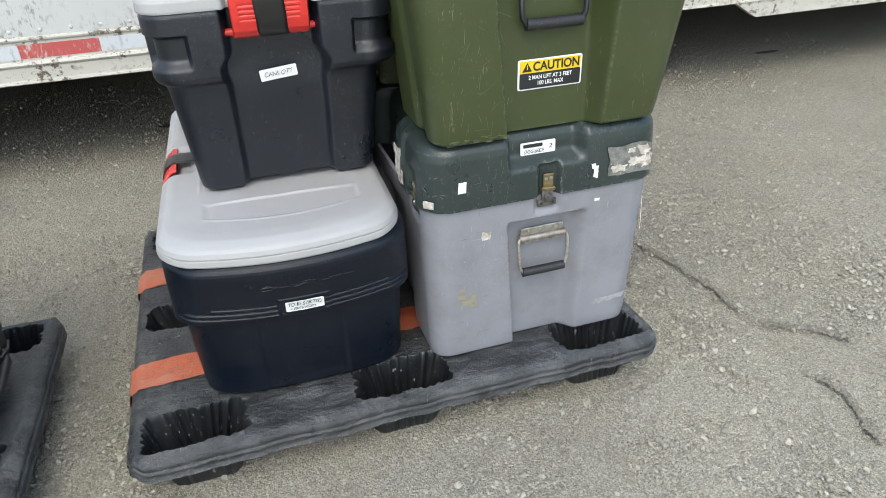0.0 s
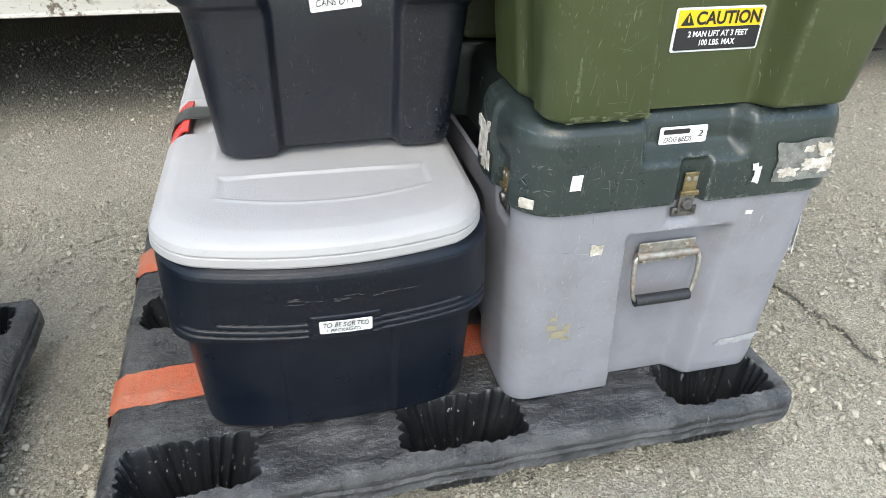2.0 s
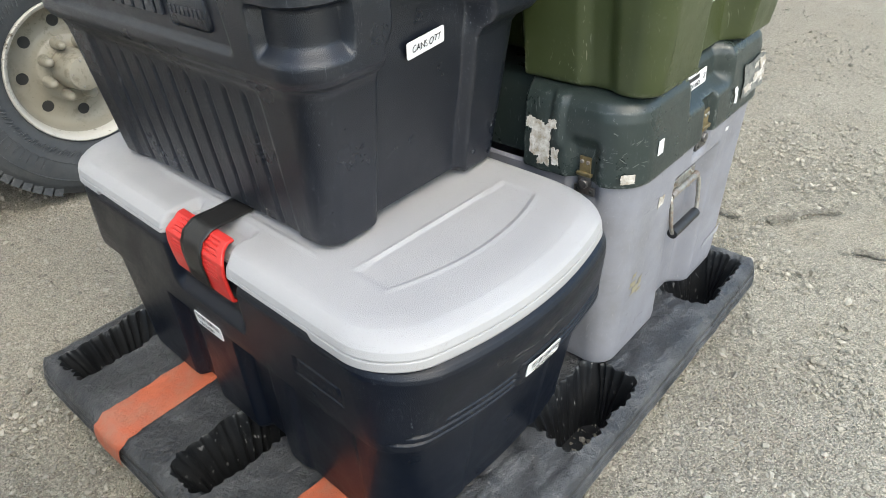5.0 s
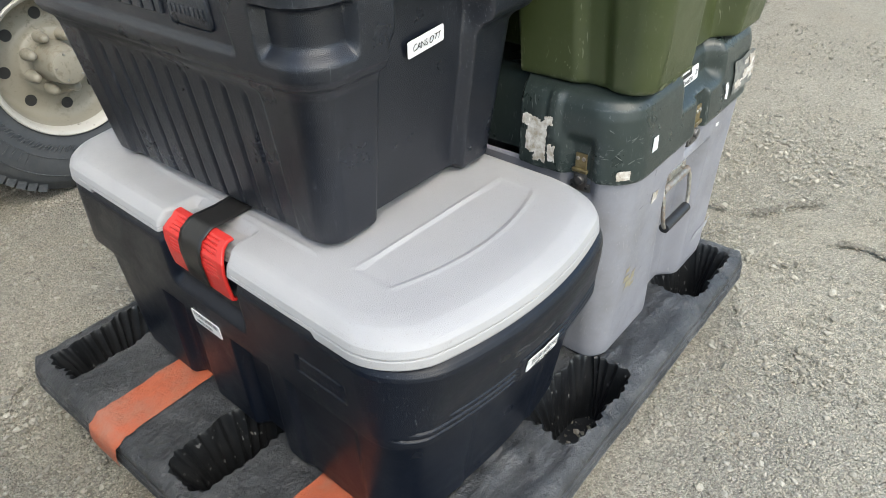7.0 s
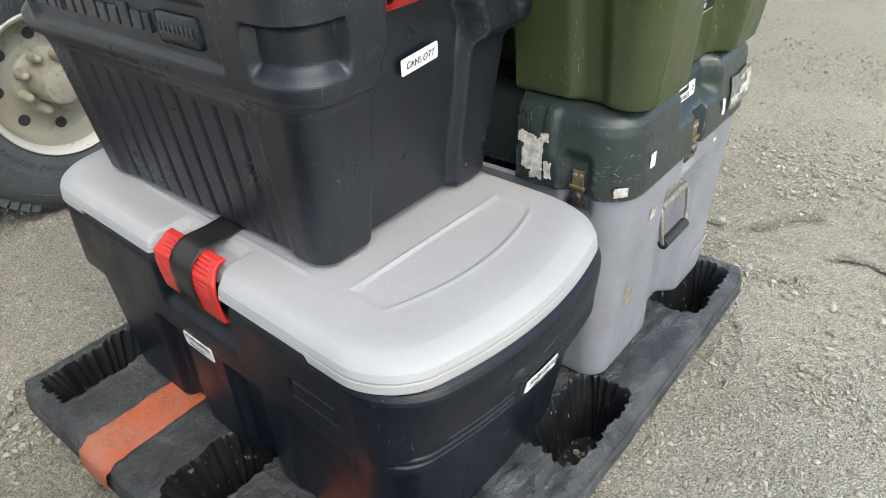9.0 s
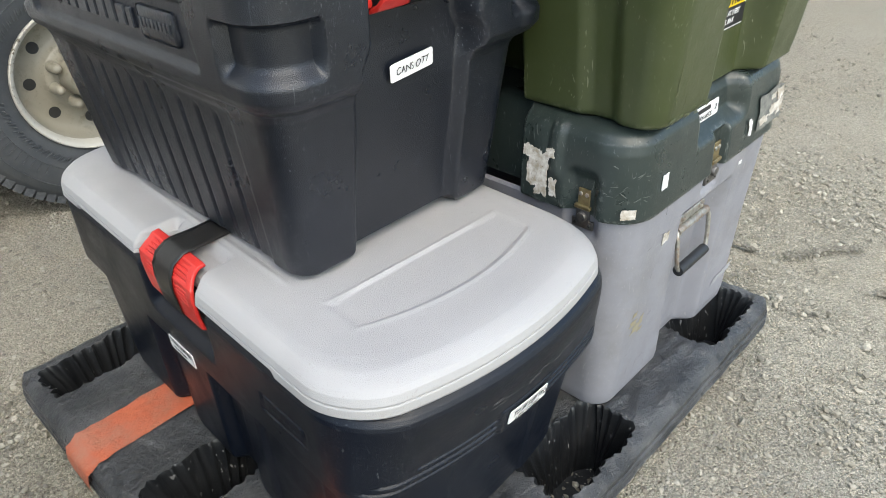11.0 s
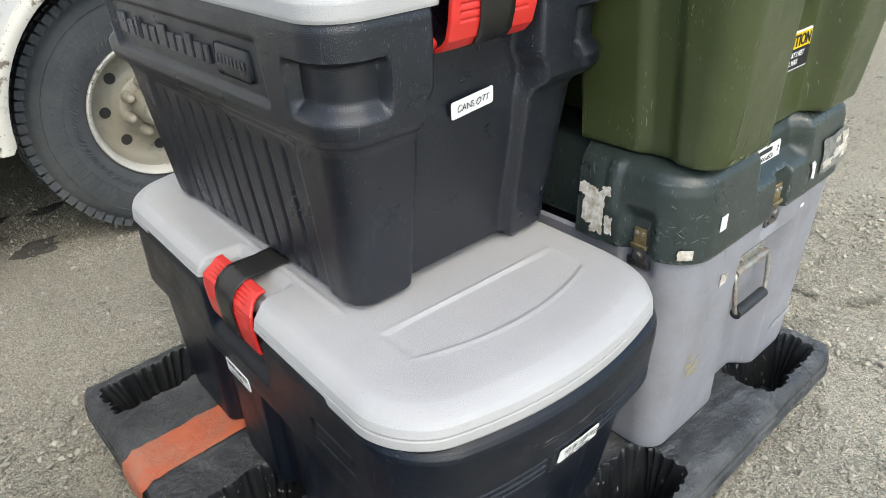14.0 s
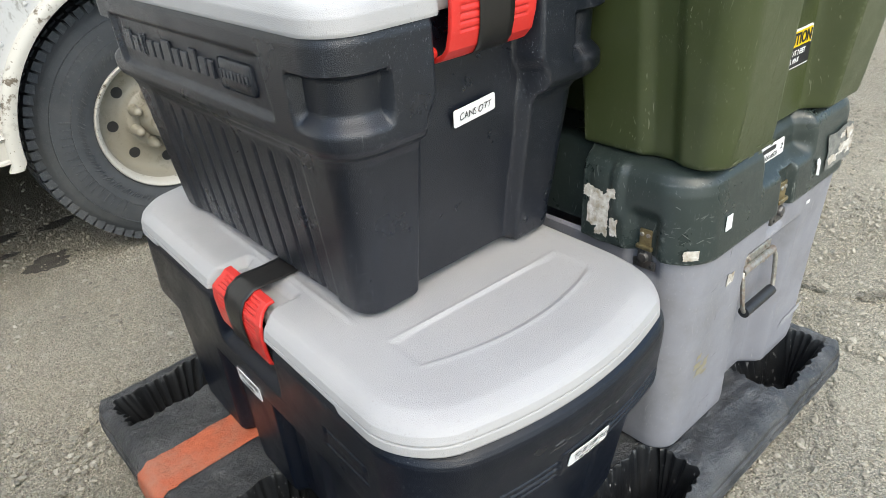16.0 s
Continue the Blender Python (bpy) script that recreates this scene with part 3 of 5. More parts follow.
def build_pallet():
    root = thing("plastic_pallet", (0.615, 0.505, 0.0), "scuffed black recycled plastic pallet with faded orange bands", "pallet", "pallets in the yard")
    cx, cy = (PX0 + PX1) / 2, (PY0 + PY1) / 2
    rim = outline((PX1 - PX0) / 2, (PY1 - PY0) / 2, 0.045, (150, 120, 12))
    pts, edges = [], []

    def loop(ps):
        s = len(pts)
        pts.extend(Vector(p) for p in ps)
        edges.extend((s + i, s + (i + 1) % len(ps)) for i in range(len(ps)))
    loop([(cx + x, cy + y) for x, y, _, _ in rim])
    loops = [flutes(px, py, 0.0, 1.0) for px, py in POCKETS]
    for lp in loops:
        loop(lp)
    g = 0.011
    for j in range(int((PY1 - PY0) / g)):
        for i in range(int((PX1 - PX0) / g)):
            x, y = PX0 + 0.006 + i * g + 0.002 * ((j * 7) % 3), PY0 + 0.006 + j * g
            if x > PX1 - 0.006 or y > PY1 - 0.006 or (min(x - PX0, PX1 - x) < 0.02 and min(y - PY0, PY1 - y) < 0.02):
                continue
            if any(abs(x - px) < 0.115 and abs(y - py) < 0.062 for px, py in POCKETS):
                continue
            pts.append(Vector((x, y)))
    vo, _, fo, *_ = delaunay_2d_cdt(pts, edges, [], 1, 1e-5)
    faces = []
    for f in fo:
        mx, my = sum(vo[i].x for i in f) / len(f), sum(vo[i].y for i in f) / len(f)
        hole = False
        for (px, py), lp in zip(POCKETS, loops):
            if abs(mx - px) < 0.115 and abs(my - py) < 0.062:
                inside, j = False, len(lp) - 1
                for i in range(len(lp)):
                    (xi, yi), (xj, yj) = lp[i], lp[j]
                    if (yi > my) != (yj > my) and mx < (xj - xi) * (my - yi) / (yj - yi) + xi:
                        inside = not inside
                    j = i
                hole = hole or inside
        if not hole:
            faces.append(tuple(f))
    child(mesh_object("deck", [(v.x, v.y, deck_z(v.x, v.y)) for v in vo], faces, M["pallet"]), root)
    # rolled edge with its double bead
    prof = ((0.0, 0.0), (0.003, -0.003), (0.005, -0.008), (0.004, -0.016), (0.0075, -0.0185), (0.0085, -0.0215), (0.005, -0.024), (0.006, -0.036), (0.009, -0.038), (0.009, -0.042), (0.003, -0.043))
    verts = []
    for x, y, nx, ny in rim:
        wx, wy = cx + x, cy + y
        z0 = deck_z(wx, wy)
        sag = 0.006 * noise.noise((wx * 3.5, wy * 3.5, 8)) + 0.002 * noise.noise((wx * 25, wy * 25, 8))
        for o, h in prof:
            verts.append((wx + nx * (o + sag * 0.5 * (h < 0)), wy + ny * (o + sag * 0.5 * (h < 0)), z0 + h + sag * (-h / 0.043)))
    n, k = len(rim), len(prof)
    child(mesh_object("rolled_edge", verts, [(i * k + j, i * k + j + 1, ((i + 1) % n) * k + j + 1, ((i + 1) % n) * k + j) for i in range(n) for j in range(k - 1)], M["pallet"], True, 60), root)
    # cup-shaped feet, fluted inside and out, in a darker tone than the deck
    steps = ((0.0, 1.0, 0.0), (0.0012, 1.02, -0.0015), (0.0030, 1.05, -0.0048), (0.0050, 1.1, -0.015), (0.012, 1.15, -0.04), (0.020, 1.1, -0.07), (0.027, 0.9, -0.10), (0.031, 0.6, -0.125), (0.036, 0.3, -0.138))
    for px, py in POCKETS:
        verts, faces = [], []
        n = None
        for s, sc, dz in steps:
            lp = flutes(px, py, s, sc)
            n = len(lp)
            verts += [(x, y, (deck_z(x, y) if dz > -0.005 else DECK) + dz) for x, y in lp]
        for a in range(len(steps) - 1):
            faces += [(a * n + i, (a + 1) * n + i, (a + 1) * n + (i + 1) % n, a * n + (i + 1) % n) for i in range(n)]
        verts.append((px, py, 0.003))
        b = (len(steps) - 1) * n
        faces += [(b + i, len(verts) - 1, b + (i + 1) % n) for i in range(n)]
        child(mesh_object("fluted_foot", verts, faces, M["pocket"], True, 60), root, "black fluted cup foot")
    # orange bands across the deck, folded over the side
    for y0, y1 in ((0.221, 0.314), (0.660, 0.757)):
        line = [(PX0 - 0.0125, 0.082), (PX0 - 0.0130, 0.100), (PX0 - 0.0115, 0.112), (PX0 - 0.008, 0.126)] + [(PX0 + 0.001 + i * 0.0138, None) for i in range(90)]
        verts, faces = [], []
        m = 9
        for x, z in line:
            for j in range(m):
                y = y0 + (y1 - y0) * j / (m - 1) + (0.0025 * noise.noise((x * 14, j // 4, y0)) if j in (0, m - 1) else 0)
                verts.append((x, y, (deck_z(max(x, PX0), y) + 0.0022) if z is None else z - 0.012 * noise.noise((y * 20, 0, 0)) * (z < 0.1)))
        for i in range(len(line) - 1):
            faces += [(i * m + j, i * m + j + 1, (i + 1) * m + j + 1, (i + 1) * m + j) for j in range(m - 1)]
        child(mesh_object("orange_band", verts, faces, M["orange"]), root, "faded orange band with dirt and scuffs")
    return root


pallet = build_pallet()
second_pallet = copy_thing(pallet, pose(-0.205 - 0.62 - 0.012, 0.60 - 0.505 + 0.02, 0, 0, 0, -1.5))
for ob in [o for o in second_pallet.children if o.name.startswith("orange_band")]:
    bpy.data.objects.remove(ob)
second_pallet["label"] = "black plastic pallet with fluted feet under black hard cases"


# ---- lower tote ----
def build_low_tote():
    cx, cy = 0.383, 0.505
    root = thing("storage_tote", (cx, cy, 0.14), "large black storage tote with bowed ends and pale grey lid", "storage tote", "lidded totes")

    def inward(x, y, nx, ny, z):
        d = 0.0
        if ny < -0.6 or ny > 0.6:
            if z < 0.384:
                d += 0.004 * within(x, 0.295, 0.475, 0.006) * (1 - ss(0.365, 0.38, z))
            else:
                side = 0.0
                for n, (a, b) in enumerate(((0.150, 0.342), (0.165, 0.342), (0.215, 0.342))):
                    for lo, hi in ((a, b), (0.766 - b + 0.012, 0.766 - a + 0.02)):
                        zc = 0.392 + n * 0.0125 + (0.010 * ((x - cx) / 0.22) ** 2)
                        side = max(side, within(x, lo, hi, 0.002) * math.exp(-(((z - zc) / 0.0019) ** 2)))
                d += 0.0045 * side
                d -= 0.0028 * within(x, 0.345, 0.447, 0.0015) * within(z, 0.385, 0.432, 0.002)
        if nx < -0.7 or nx > 0.7:
            if z < 0.385:
                low = 1 - ss(0.352, 0.372, z)
                d += 0.020 * low * (within(y, 0.385, 0.47, 0.008) + within(y, 0.60, 0.68, 0.008)) + 0.006 * low * within(y, 0.18, 0.33, 0.01)
            else:
                d += 0.016 * within(y, 0.392, 0.582, 0.010) * ss(0.425, 0.452, z)
                frame_line = within(y, 0.165, 0.262, 0.0015) * within(z, 0.430, 0.464, 0.0015) - within(y, 0.169, 0.258, 0.0015) * within(z, 0.434, 0.460, 0.0015)
                d += 0.0025 * frame_line if nx < 0 else 0
        return d

    def bow(z):
        return 0.031 + 0.019 * ss(0.40, 0.5, z)
    keys = [(0.1415, 0.214, 0.360, 0.045), (0.145, 0.223, 0.369, 0.05), (0.153, 0.2275, 0.374, 0.05), (0.18, 0.2290, 0.377, 0.05), (0.378, 0.2310, 0.413, 0.050), (0.3835, 0.2312, 0.4145, 0.050), (0.3845, 0.2430, 0.4295, 0.050), (0.387, 0.2455, 0.4330, 0.052), (0.400, 0.2460, 0.4355, 0.055),
            (0.495, 0.2470, 0.4390, 0.075), (0.506, 0.2470, 0.4390, 0.076), (0.5115, 0.2462, 0.4378, 0.077), (0.517, 0.2435, 0.4345, 0.078), (0.522, 0.239, 0.428, 0.078), (0.527, 0.231, 0.418, 0.075)]
    shell("body", (cx, cy), keys, M["navy_clean"], root, inward, bow, dz=0.0011, count=(130, 160, 14), label="black grained plastic body with grooved skirt")

    def lid_in(x, y, nx, ny, z):
        d = 0.0
        if abs(nx) > 0.7:
            d += 0.022 * within(y, 0.398, 0.575, 0.006)
        d += 0.0026 * math.exp(-(((z - 0.5395) / 0.0010) ** 2)) + 0.013 * max(0.0, nx) - 0.002 * max(0.0, -nx)
        return d

    def lid_lift(x, y):
        return (0.011 if x < cx else 0.016) * within(y, 0.205 if x < cx else 0.128, 0.805, 0.003) if abs(x - cx) > 0.2 else 0.0

    def height(x, y):
        h = 0.0
        yf = y if y < cy else 2 * cy - y
        # sunk end panel: straight back edge, arched front edge, ridge lines along both
        arc = 0.129 + 0.030 * ((x - 0.388) / 0.155) ** 2
        h -= 0.0018 * within(x, 0.232, 0.545, 0.005) * ss(arc - 0.004, arc + 0.004, yf) * (1 - ss(0.220, 0.228, yf))
        ends = within(x, 0.234, 0.543, 0.003)
        h += 0.0027 * ends * math.exp(-(((yf - 0.2255) / 0.0030) ** 2))
        h += 0.0023 * ends * math.exp(-(((yf - arc) / 0.0040) ** 2))
        # long ribs beside the stacking platform and its small lugs
        xm = x if x < cx else 2 * cx - x
        h += 0.002 * math.exp(-(((xm - 0.222) / 0.005) ** 2)) * within(y, 0.30, 0.72, 0.02)
        for yl in (0.36, 0.44, 0.66, 0.74, 0.81):
            h += 0.0025 * within(xm, 0.246, 0.262, 0.003) * within(y, yl - 0.006, yl + 0.006, 0.002)
        h -= 0.013 * (1 - ss(0.196, 0.214, xm)) * within(y, 0.414, 0.570, 0.010)
        return h
    rings = [(0.987, 0.5596), (0.973, 0.5624), (0.959, 0.5651), (0.953, 0.5660), (0.946, 0.5665), (0.928, 0.5671), (0.910, 0.5677)] + [(0.90 * (1 - i / 170), 0.568) for i in range(0, 169)]
    keys = [(0.523, 0.240, 0.420, 0.066), (0.5235, 0.2462, 0.4285, 0.070), (0.527, 0.2485, 0.4300, 0.070), (0.543, 0.2468, 0.4288, 0.070), (0.5515, 0.2440, 0.4262, 0.070), (0.5568, 0.2395, 0.4215, 0.070)]
    lid = shell("lid", (cx, cy), keys, M["lidgrey"], root, lid_in, lambda z: 0.052, lid_lift, lift_reach=0.020, dz=0.0007, count=(130, 240, 14), floor_cap=False, top=(rings, height), label="pale grey lid with arched embossed panel")
    return root, lid


def clasp(parent, path, a0, a1, place, label):
    """A red snap clasp: a curved strap of plastic with ribs, its edges thick. path: (out, z) pairs; place(s, out, z): to the world."""
    bm = bmesh.new()
    n = 90
    fine = []
    for (o0, z0), (o1, z1) in zip(path, path[1:]):
        k = max(2, int(math.hypot(o1 - o0, z1 - z0) / 0.0011))
        fine += [(o0 + (o1 - o0) * i / k, z0 + (z1 - z0) * i / k) for i in range(k)]
    fine.append(path[-1])
    grid = []
    L = len(fine)
    for j, (o, z) in enumerate(fine):
        p, q = fine[max(j - 1, 0)], fine[min(j + 1, L - 1)]
        dx, dz = q[0] - p[0], q[1] - p[1]
        ln = math.hypot(dx, dz)
        nx, nz = -dz / ln, dx / ln
        if nx * -1 < 0 and nz < 0:
            nx, nz = -nx, -nz
        t = j / (L - 1)
        row = []
        for i in range(n + 1):
            s = i / n
            band = max(within(t, a + k * 0.062, a + k * 0.062 + 0.034, 0.010) for a in (0.36, 0.67) for k in range(4))
            rib = -0.0016 * band * max(within(s, 0.09, 0.33, 0.012), within(s, 0.68, 0.90, 0.012))
            edge = -0.0025 * (1 - ss(0, 0.012, min(s, 1 - s)))
            # slanting ends towards the hinge
            sa = 0.5 + (s - 0.5) * (1 - 0.13 * min(1.0, max(0.0, (t - 0.62) / 0.2)))
            h = rib + edge
            row.append(bm.verts.new(place(a0 + (a1 - a0) * sa, o + nx * h, z + nz * h)))
        grid.append(row)
    for a, b in zip(grid, grid[1:]):
        for i in range(n):
            bm.faces.new((a[i], a[i + 1], b[i + 1], b[i]))
    bmesh.ops.recalc_face_normals(bm, faces=bm.faces)
    ob = part("clasp", bm, M["red"], parent, label, sharp=24)
    mod = ob.modifiers.new("thickness", "SOLIDIFY")
    mod.thickness, mod.offset = 0.006, 0
    return ob


def strip(name, rows, a0, a1, place, mat, parent, label, wob=0.002):
    bm = bmesh.new()
    prev = None
    for j, (o, z, sh) in enumerate(rows):
        row = [bm.verts.new(place(a0 + sh + (a1 - a0) * i / 6 + wob * noise.noise((j * 0.7, i // 5, 0)), o, z)) for i in range(7)]
        if prev:
            for i in range(6):
                bm.faces.new((prev[i], prev[i + 1], row[i + 1], row[i]))
        prev = row
    ob = part(name, bm, mat, parent, label, sharp=60)
    mod = ob.modifiers.new("thickness", "SOLIDIFY")
    mod.thickness, mod.offset = 0.0008, 0
    return ob


low_tote, low_lid = build_low_tote()
side = lambda s, o, z: (o, s, z)
clasp_path = [(0.147, 0.478), (0.1420, 0.481), (0.1390, 0.505), (0.1375, 0.528), (0.1395, 0.546), (0.1480, 0.558), (0.160, 0.5690), (0.170, 0.5700)]
low_clasp = clasp(low_tote, clasp_path, 0.408, 0.566, side, "red ribbed snap clasp taped shut")
strip("black_tape", [(o - 0.0052 * (i < 6), z + 0.0048 * (i > 4), 0) for i, (o, z) in enumerate(clasp_path)] + [(0.205, 0.5730, 0.002), (0.235, 0.5728, 0.006), (0.262, 0.5735, 0.010), (0.285, 0.5725, 0.012)],
      0.458, 0.516, side, M["tape"], low_tote, "strip of black vinyl tape over the clasp")
F, UP = (1, 0, 0), (0, 0, 1)
lab = plate("sticker", (0.396, 0.0322, 0.4115), F, (0, -0.20, 1), 0.077, 0.026, M["white"], low_tote, "white sticker with black handwriting", curl=0.8)
lettering("handwriting", "TO BE SORTED", (0.395, 0.0292, 0.4172), F, (0, -0.20, 1), 0.0125, lab, M["ink"], 0.066, 0.15)
lettering("handwriting", "+ PACKAGED", (0.391, 0.0309, 0.4062), F, (0, -0.20, 1), 0.0095, lab, M["ink"], 0.050, 0.15)
LEFT = (0, -1, 0)
rub = random.Random(12)
for i in range(26):
    x, z = rub.uniform(0.32, 0.50), 0.4715 + rub.gauss(0, 0.0035)
    plate("scrape", (x, 0.0201 + 0.78 * (x - 0.383) ** 2 - 0.2 * (z - 0.47), z), (1, 1.66 * (x - 0.383), 0.03), (0, -0.21, 1), rub.uniform(0.006, 0.034), rub.uniform(0.0010, 0.0030), M["scrape"], low_tote, "", 0.0002, ragged=0.8, seed=80 + i, curl=0.83)
lab = plate("sticker", (0.1372, 0.5120, 0.3815), LEFT, (-0.02, 0.06, 1), 0.080, 0.026, M["white"], low_tote, "white sticker with black handwriting")
lettering("handwriting", "TO BE SORTED", (0.1359, 0.5120, 0.3875), LEFT, (-0.02, 0.06, 1), 0.0115, lab, M["ink"], 0.068, 0.15)
lettering("handwriting", "+ ROUTED", (0.1362, 0.5195, 0.3745), LEFT, (-0.02, 0.06, 1), 0.0095, lab, M["ink"], 0.045, 0.15)
for i, (a, b) in enumerate(((0.250, 0.244), (0.240, 0.231), (0.227, 0.219), (0.215, 0.207), (0.203, 0.196), (0.192, 0.185), (0.181, 0.177))):
    part("raised_mark", block(0.1365, 0.1415, b, a, 0.441, 0.4535 if i else 0.457, 0.001, 1), M["navy"], low_tote)

# the tote stands a little askew on its pallet
askew = Matrix.Translation((0.4020, 0.505, 0)) @ pose(0, 0, 0, 0, 0, -1.9) @ Matrix.Translation((-0.383, -0.505, 0))
done = set()
for ob in low_tote.children_recursive:
    if ob.data not in done:
        ob.data.transform(askew)
        done.add(ob.data)


# ---- upper tote ----
def build_top_tote():
    cx, cy = 0.430, 0.565
    root = thing("storage_tote", (cx, cy, 0.572), "black storage tote with red clasp and pale grey lid", "storage tote", "lidded totes")
    keys = [(0.5715, 0.169, 0.270, 0.030), (0.574, 0.181, 0.282, 0.032), (0.580, 0.187, 0.288, 0.034), (0.60, 0.1900, 0.291, 0.036), (0.800, 0.2085, 0.320, 0.042), (0.812, 0.2125, 0.326, 0.046), (0.822, 0.2235, 0.341, 0.052), (0.832, 0.2275, 0.3475, 0.055),
            (0.90, 0.2295, 0.3505, 0.055), (0.945, 0.2300, 0.351, 0.055), (0.953, 0.2275, 0.3485, 0.053), (0.955, 0.222, 0.343, 0.05)]

    def inward(x, y, nx, ny, z):
        d = 0.0
        if abs(ny) > 0.7:
            front = 0.565 - levels_at(keys, z)[2]
            panel = 0.292 - 0.030 * ss(0.572, 0.82, z) - 0.012 * ss(0.82, 0.955, z)
            wide = 0.0925 + 0.006 * ss(0.80, 0.83, z) - 0.014 * ss(0.84, 0.87, z)
            d += max(0.0, panel - front) * within(x, cx - wide, cx + wide, 0.0085)
        if abs(nx) > 0.7:
            below = 1 - ss(0.792, 0.806, z)
            if z < 0.81:
                pan = within(y, 0.345, 0.785, 0.008) * below
                d += 0.006 * pan
                for i in range(9):
                    yc = 0.385 + i * 0.045
                    d += 0.006 * pan * math.exp(-(((y - yc) / 0.0032) ** 2)) * (1 - ss(0.775, 0.79, z))
            else:
                slant = 0.35 * (z - 0.86)
                d += 0.007 * within(y, 0.350 + slant * 0.4, 0.815 + slant * 0.4, 0.006) * within(z, 0.850, 0.922, 0.004)
        d -= 0.018 * max(0.0, nx) * ss(0.80, 0.832, z)
        # finger pockets wrapping each corner
        ax, ay = abs(x - cx), abs(y - cy)
        if z > 0.84:
            reach = ss(0.150, 0.158, ax) * ss(0.262, 0.272, ay)
            d += 0.016 * reach * (ss(0.846, 0.868, z) * (1 - ss(0.907, 0.915, z)))
        return d

    def lift(x, y):
        return 0.013 * within(x, cx - 0.098, cx + 0.098, 0.008) * (abs(y - cy) > 0.2)
    shell("body", (cx, cy), keys, M["navy"], root, inward, None, lift, dz=0.0032, count=(130, 200, 20), label="black grained body with ribbed sides and recessed finger grips")
    lk = [(0.953, 0.222, 0.343, 0.05), (0.9535, 0.2315, 0.3525, 0.056), (0.957, 0.2325, 0.3535, 0.056), (0.972, 0.2315, 0.3525, 0.056), (0.980, 0.2275, 0.3485, 0.056)]

    def lid_in(x, y, nx, ny, z):
        return 0.02 * within(x, cx - 0.079, cx + 0.079, 0.005) * (abs(ny) > 0.7) - 0.018 * max(0.0, nx)
    rings = [(0.985, 0.985), (0.96, 0.988), (0.9, 0.989)] + [(0.9 * (1 - i / 12), 0.989) for i in range(1, 12)]
    shell("lid", (cx, cy), lk, M["lidgrey"], root, lid_in, None, None, dz=0.002, count=(90, 120, 12), floor_cap=False, top=(rings, None), label="pale grey plastic lid")
    return root


top_tote = build_top_tote()
front = lambda s, o, z: (s, o, z)
cp = [(0.246, 0.895), (0.230, 0.901), (0.219, 0.912), (0.213, 0.932), (0.2095, 0.958), (0.2090, 0.976), (0.217, 0.989), (0.246, 0.994)]
clasp(top_tote, cp, 0.362, 0.500, front, "red snap clasp taped shut")
strip("black_tape", [(o - 0.0045, z + (0.004 if i > 4 else -0.002), 0.010 * (1 - i / 7)) for i, (o, z) in enumerate(cp)] + [(0.27, 0.9985, 0), (0.33, 0.9935, 0)], 0.398, 0.454, front, M["tape"], top_tote, "strip of black vinyl tape over the clasp")
for x0, x1 in ((0.343, 0.362), (0.496, 0.515)):
    part("hinge_pin", tube([(x0, 0.243, 0.906), ((x0 + x1) / 2, 0.243, 0.906), (x1, 0.243, 0.906)], 0.0068, 16), M["red"], top_tote, "red hinge pin")
lab = plate("sticker", (0.4335, 0.2560, 0.8165), (1, 0, 0.095), (-0.095, -0.12, 1), 0.0735, 0.0235, M["white"], top_tote, "white sticker with black handwriting")
lettering("handwriting", "CANS OTT", (0.4325, 0.2536, 0.8165), (1, 0, 0.095), (-0.095, -0.12, 1), 0.013, lab, M["ink"], 0.056, 0.1)
# raised lettering and badge on the side panel, as plain shapes
yy = 0.795
for w, tall in ((0.030, 1), (0.022, 0), (0.014, 0.8), (0.008, 1), (0.022, 0), (0.022, 0), (0.028, 1), (0.022, 0), (0.022, 0), (0.022, 1), (0.022, 0), (0.016, 0)):
    xf = 0.2035
    part("raised_mark", block(xf, xf + 0.008, yy - w * 1.25 + 0.006, yy, 0.873, 0.897 + 0.007 * tall, 0.0015, 1), M["navy"], top_tote)
    yy -= w * 1.25
badge = part("oval_badge", block(0.2035, 0.2105, 0.385, 0.472, 0.866, 0.906, 0.006, 3), M["navy"], top_tote, "raised black badge")
for i in range(8):
    part("raised_mark", block(0.2018, 0.205, 0.467 - i * 0.0095 - 0.0068, 0.467 - i * 0.0095, 0.881, 0.892, 0.0008, 1), M["navy"], badge)


# ---- military cases ----
def side_channel(y, a, b):
    return within(y, a, b, 0.010)


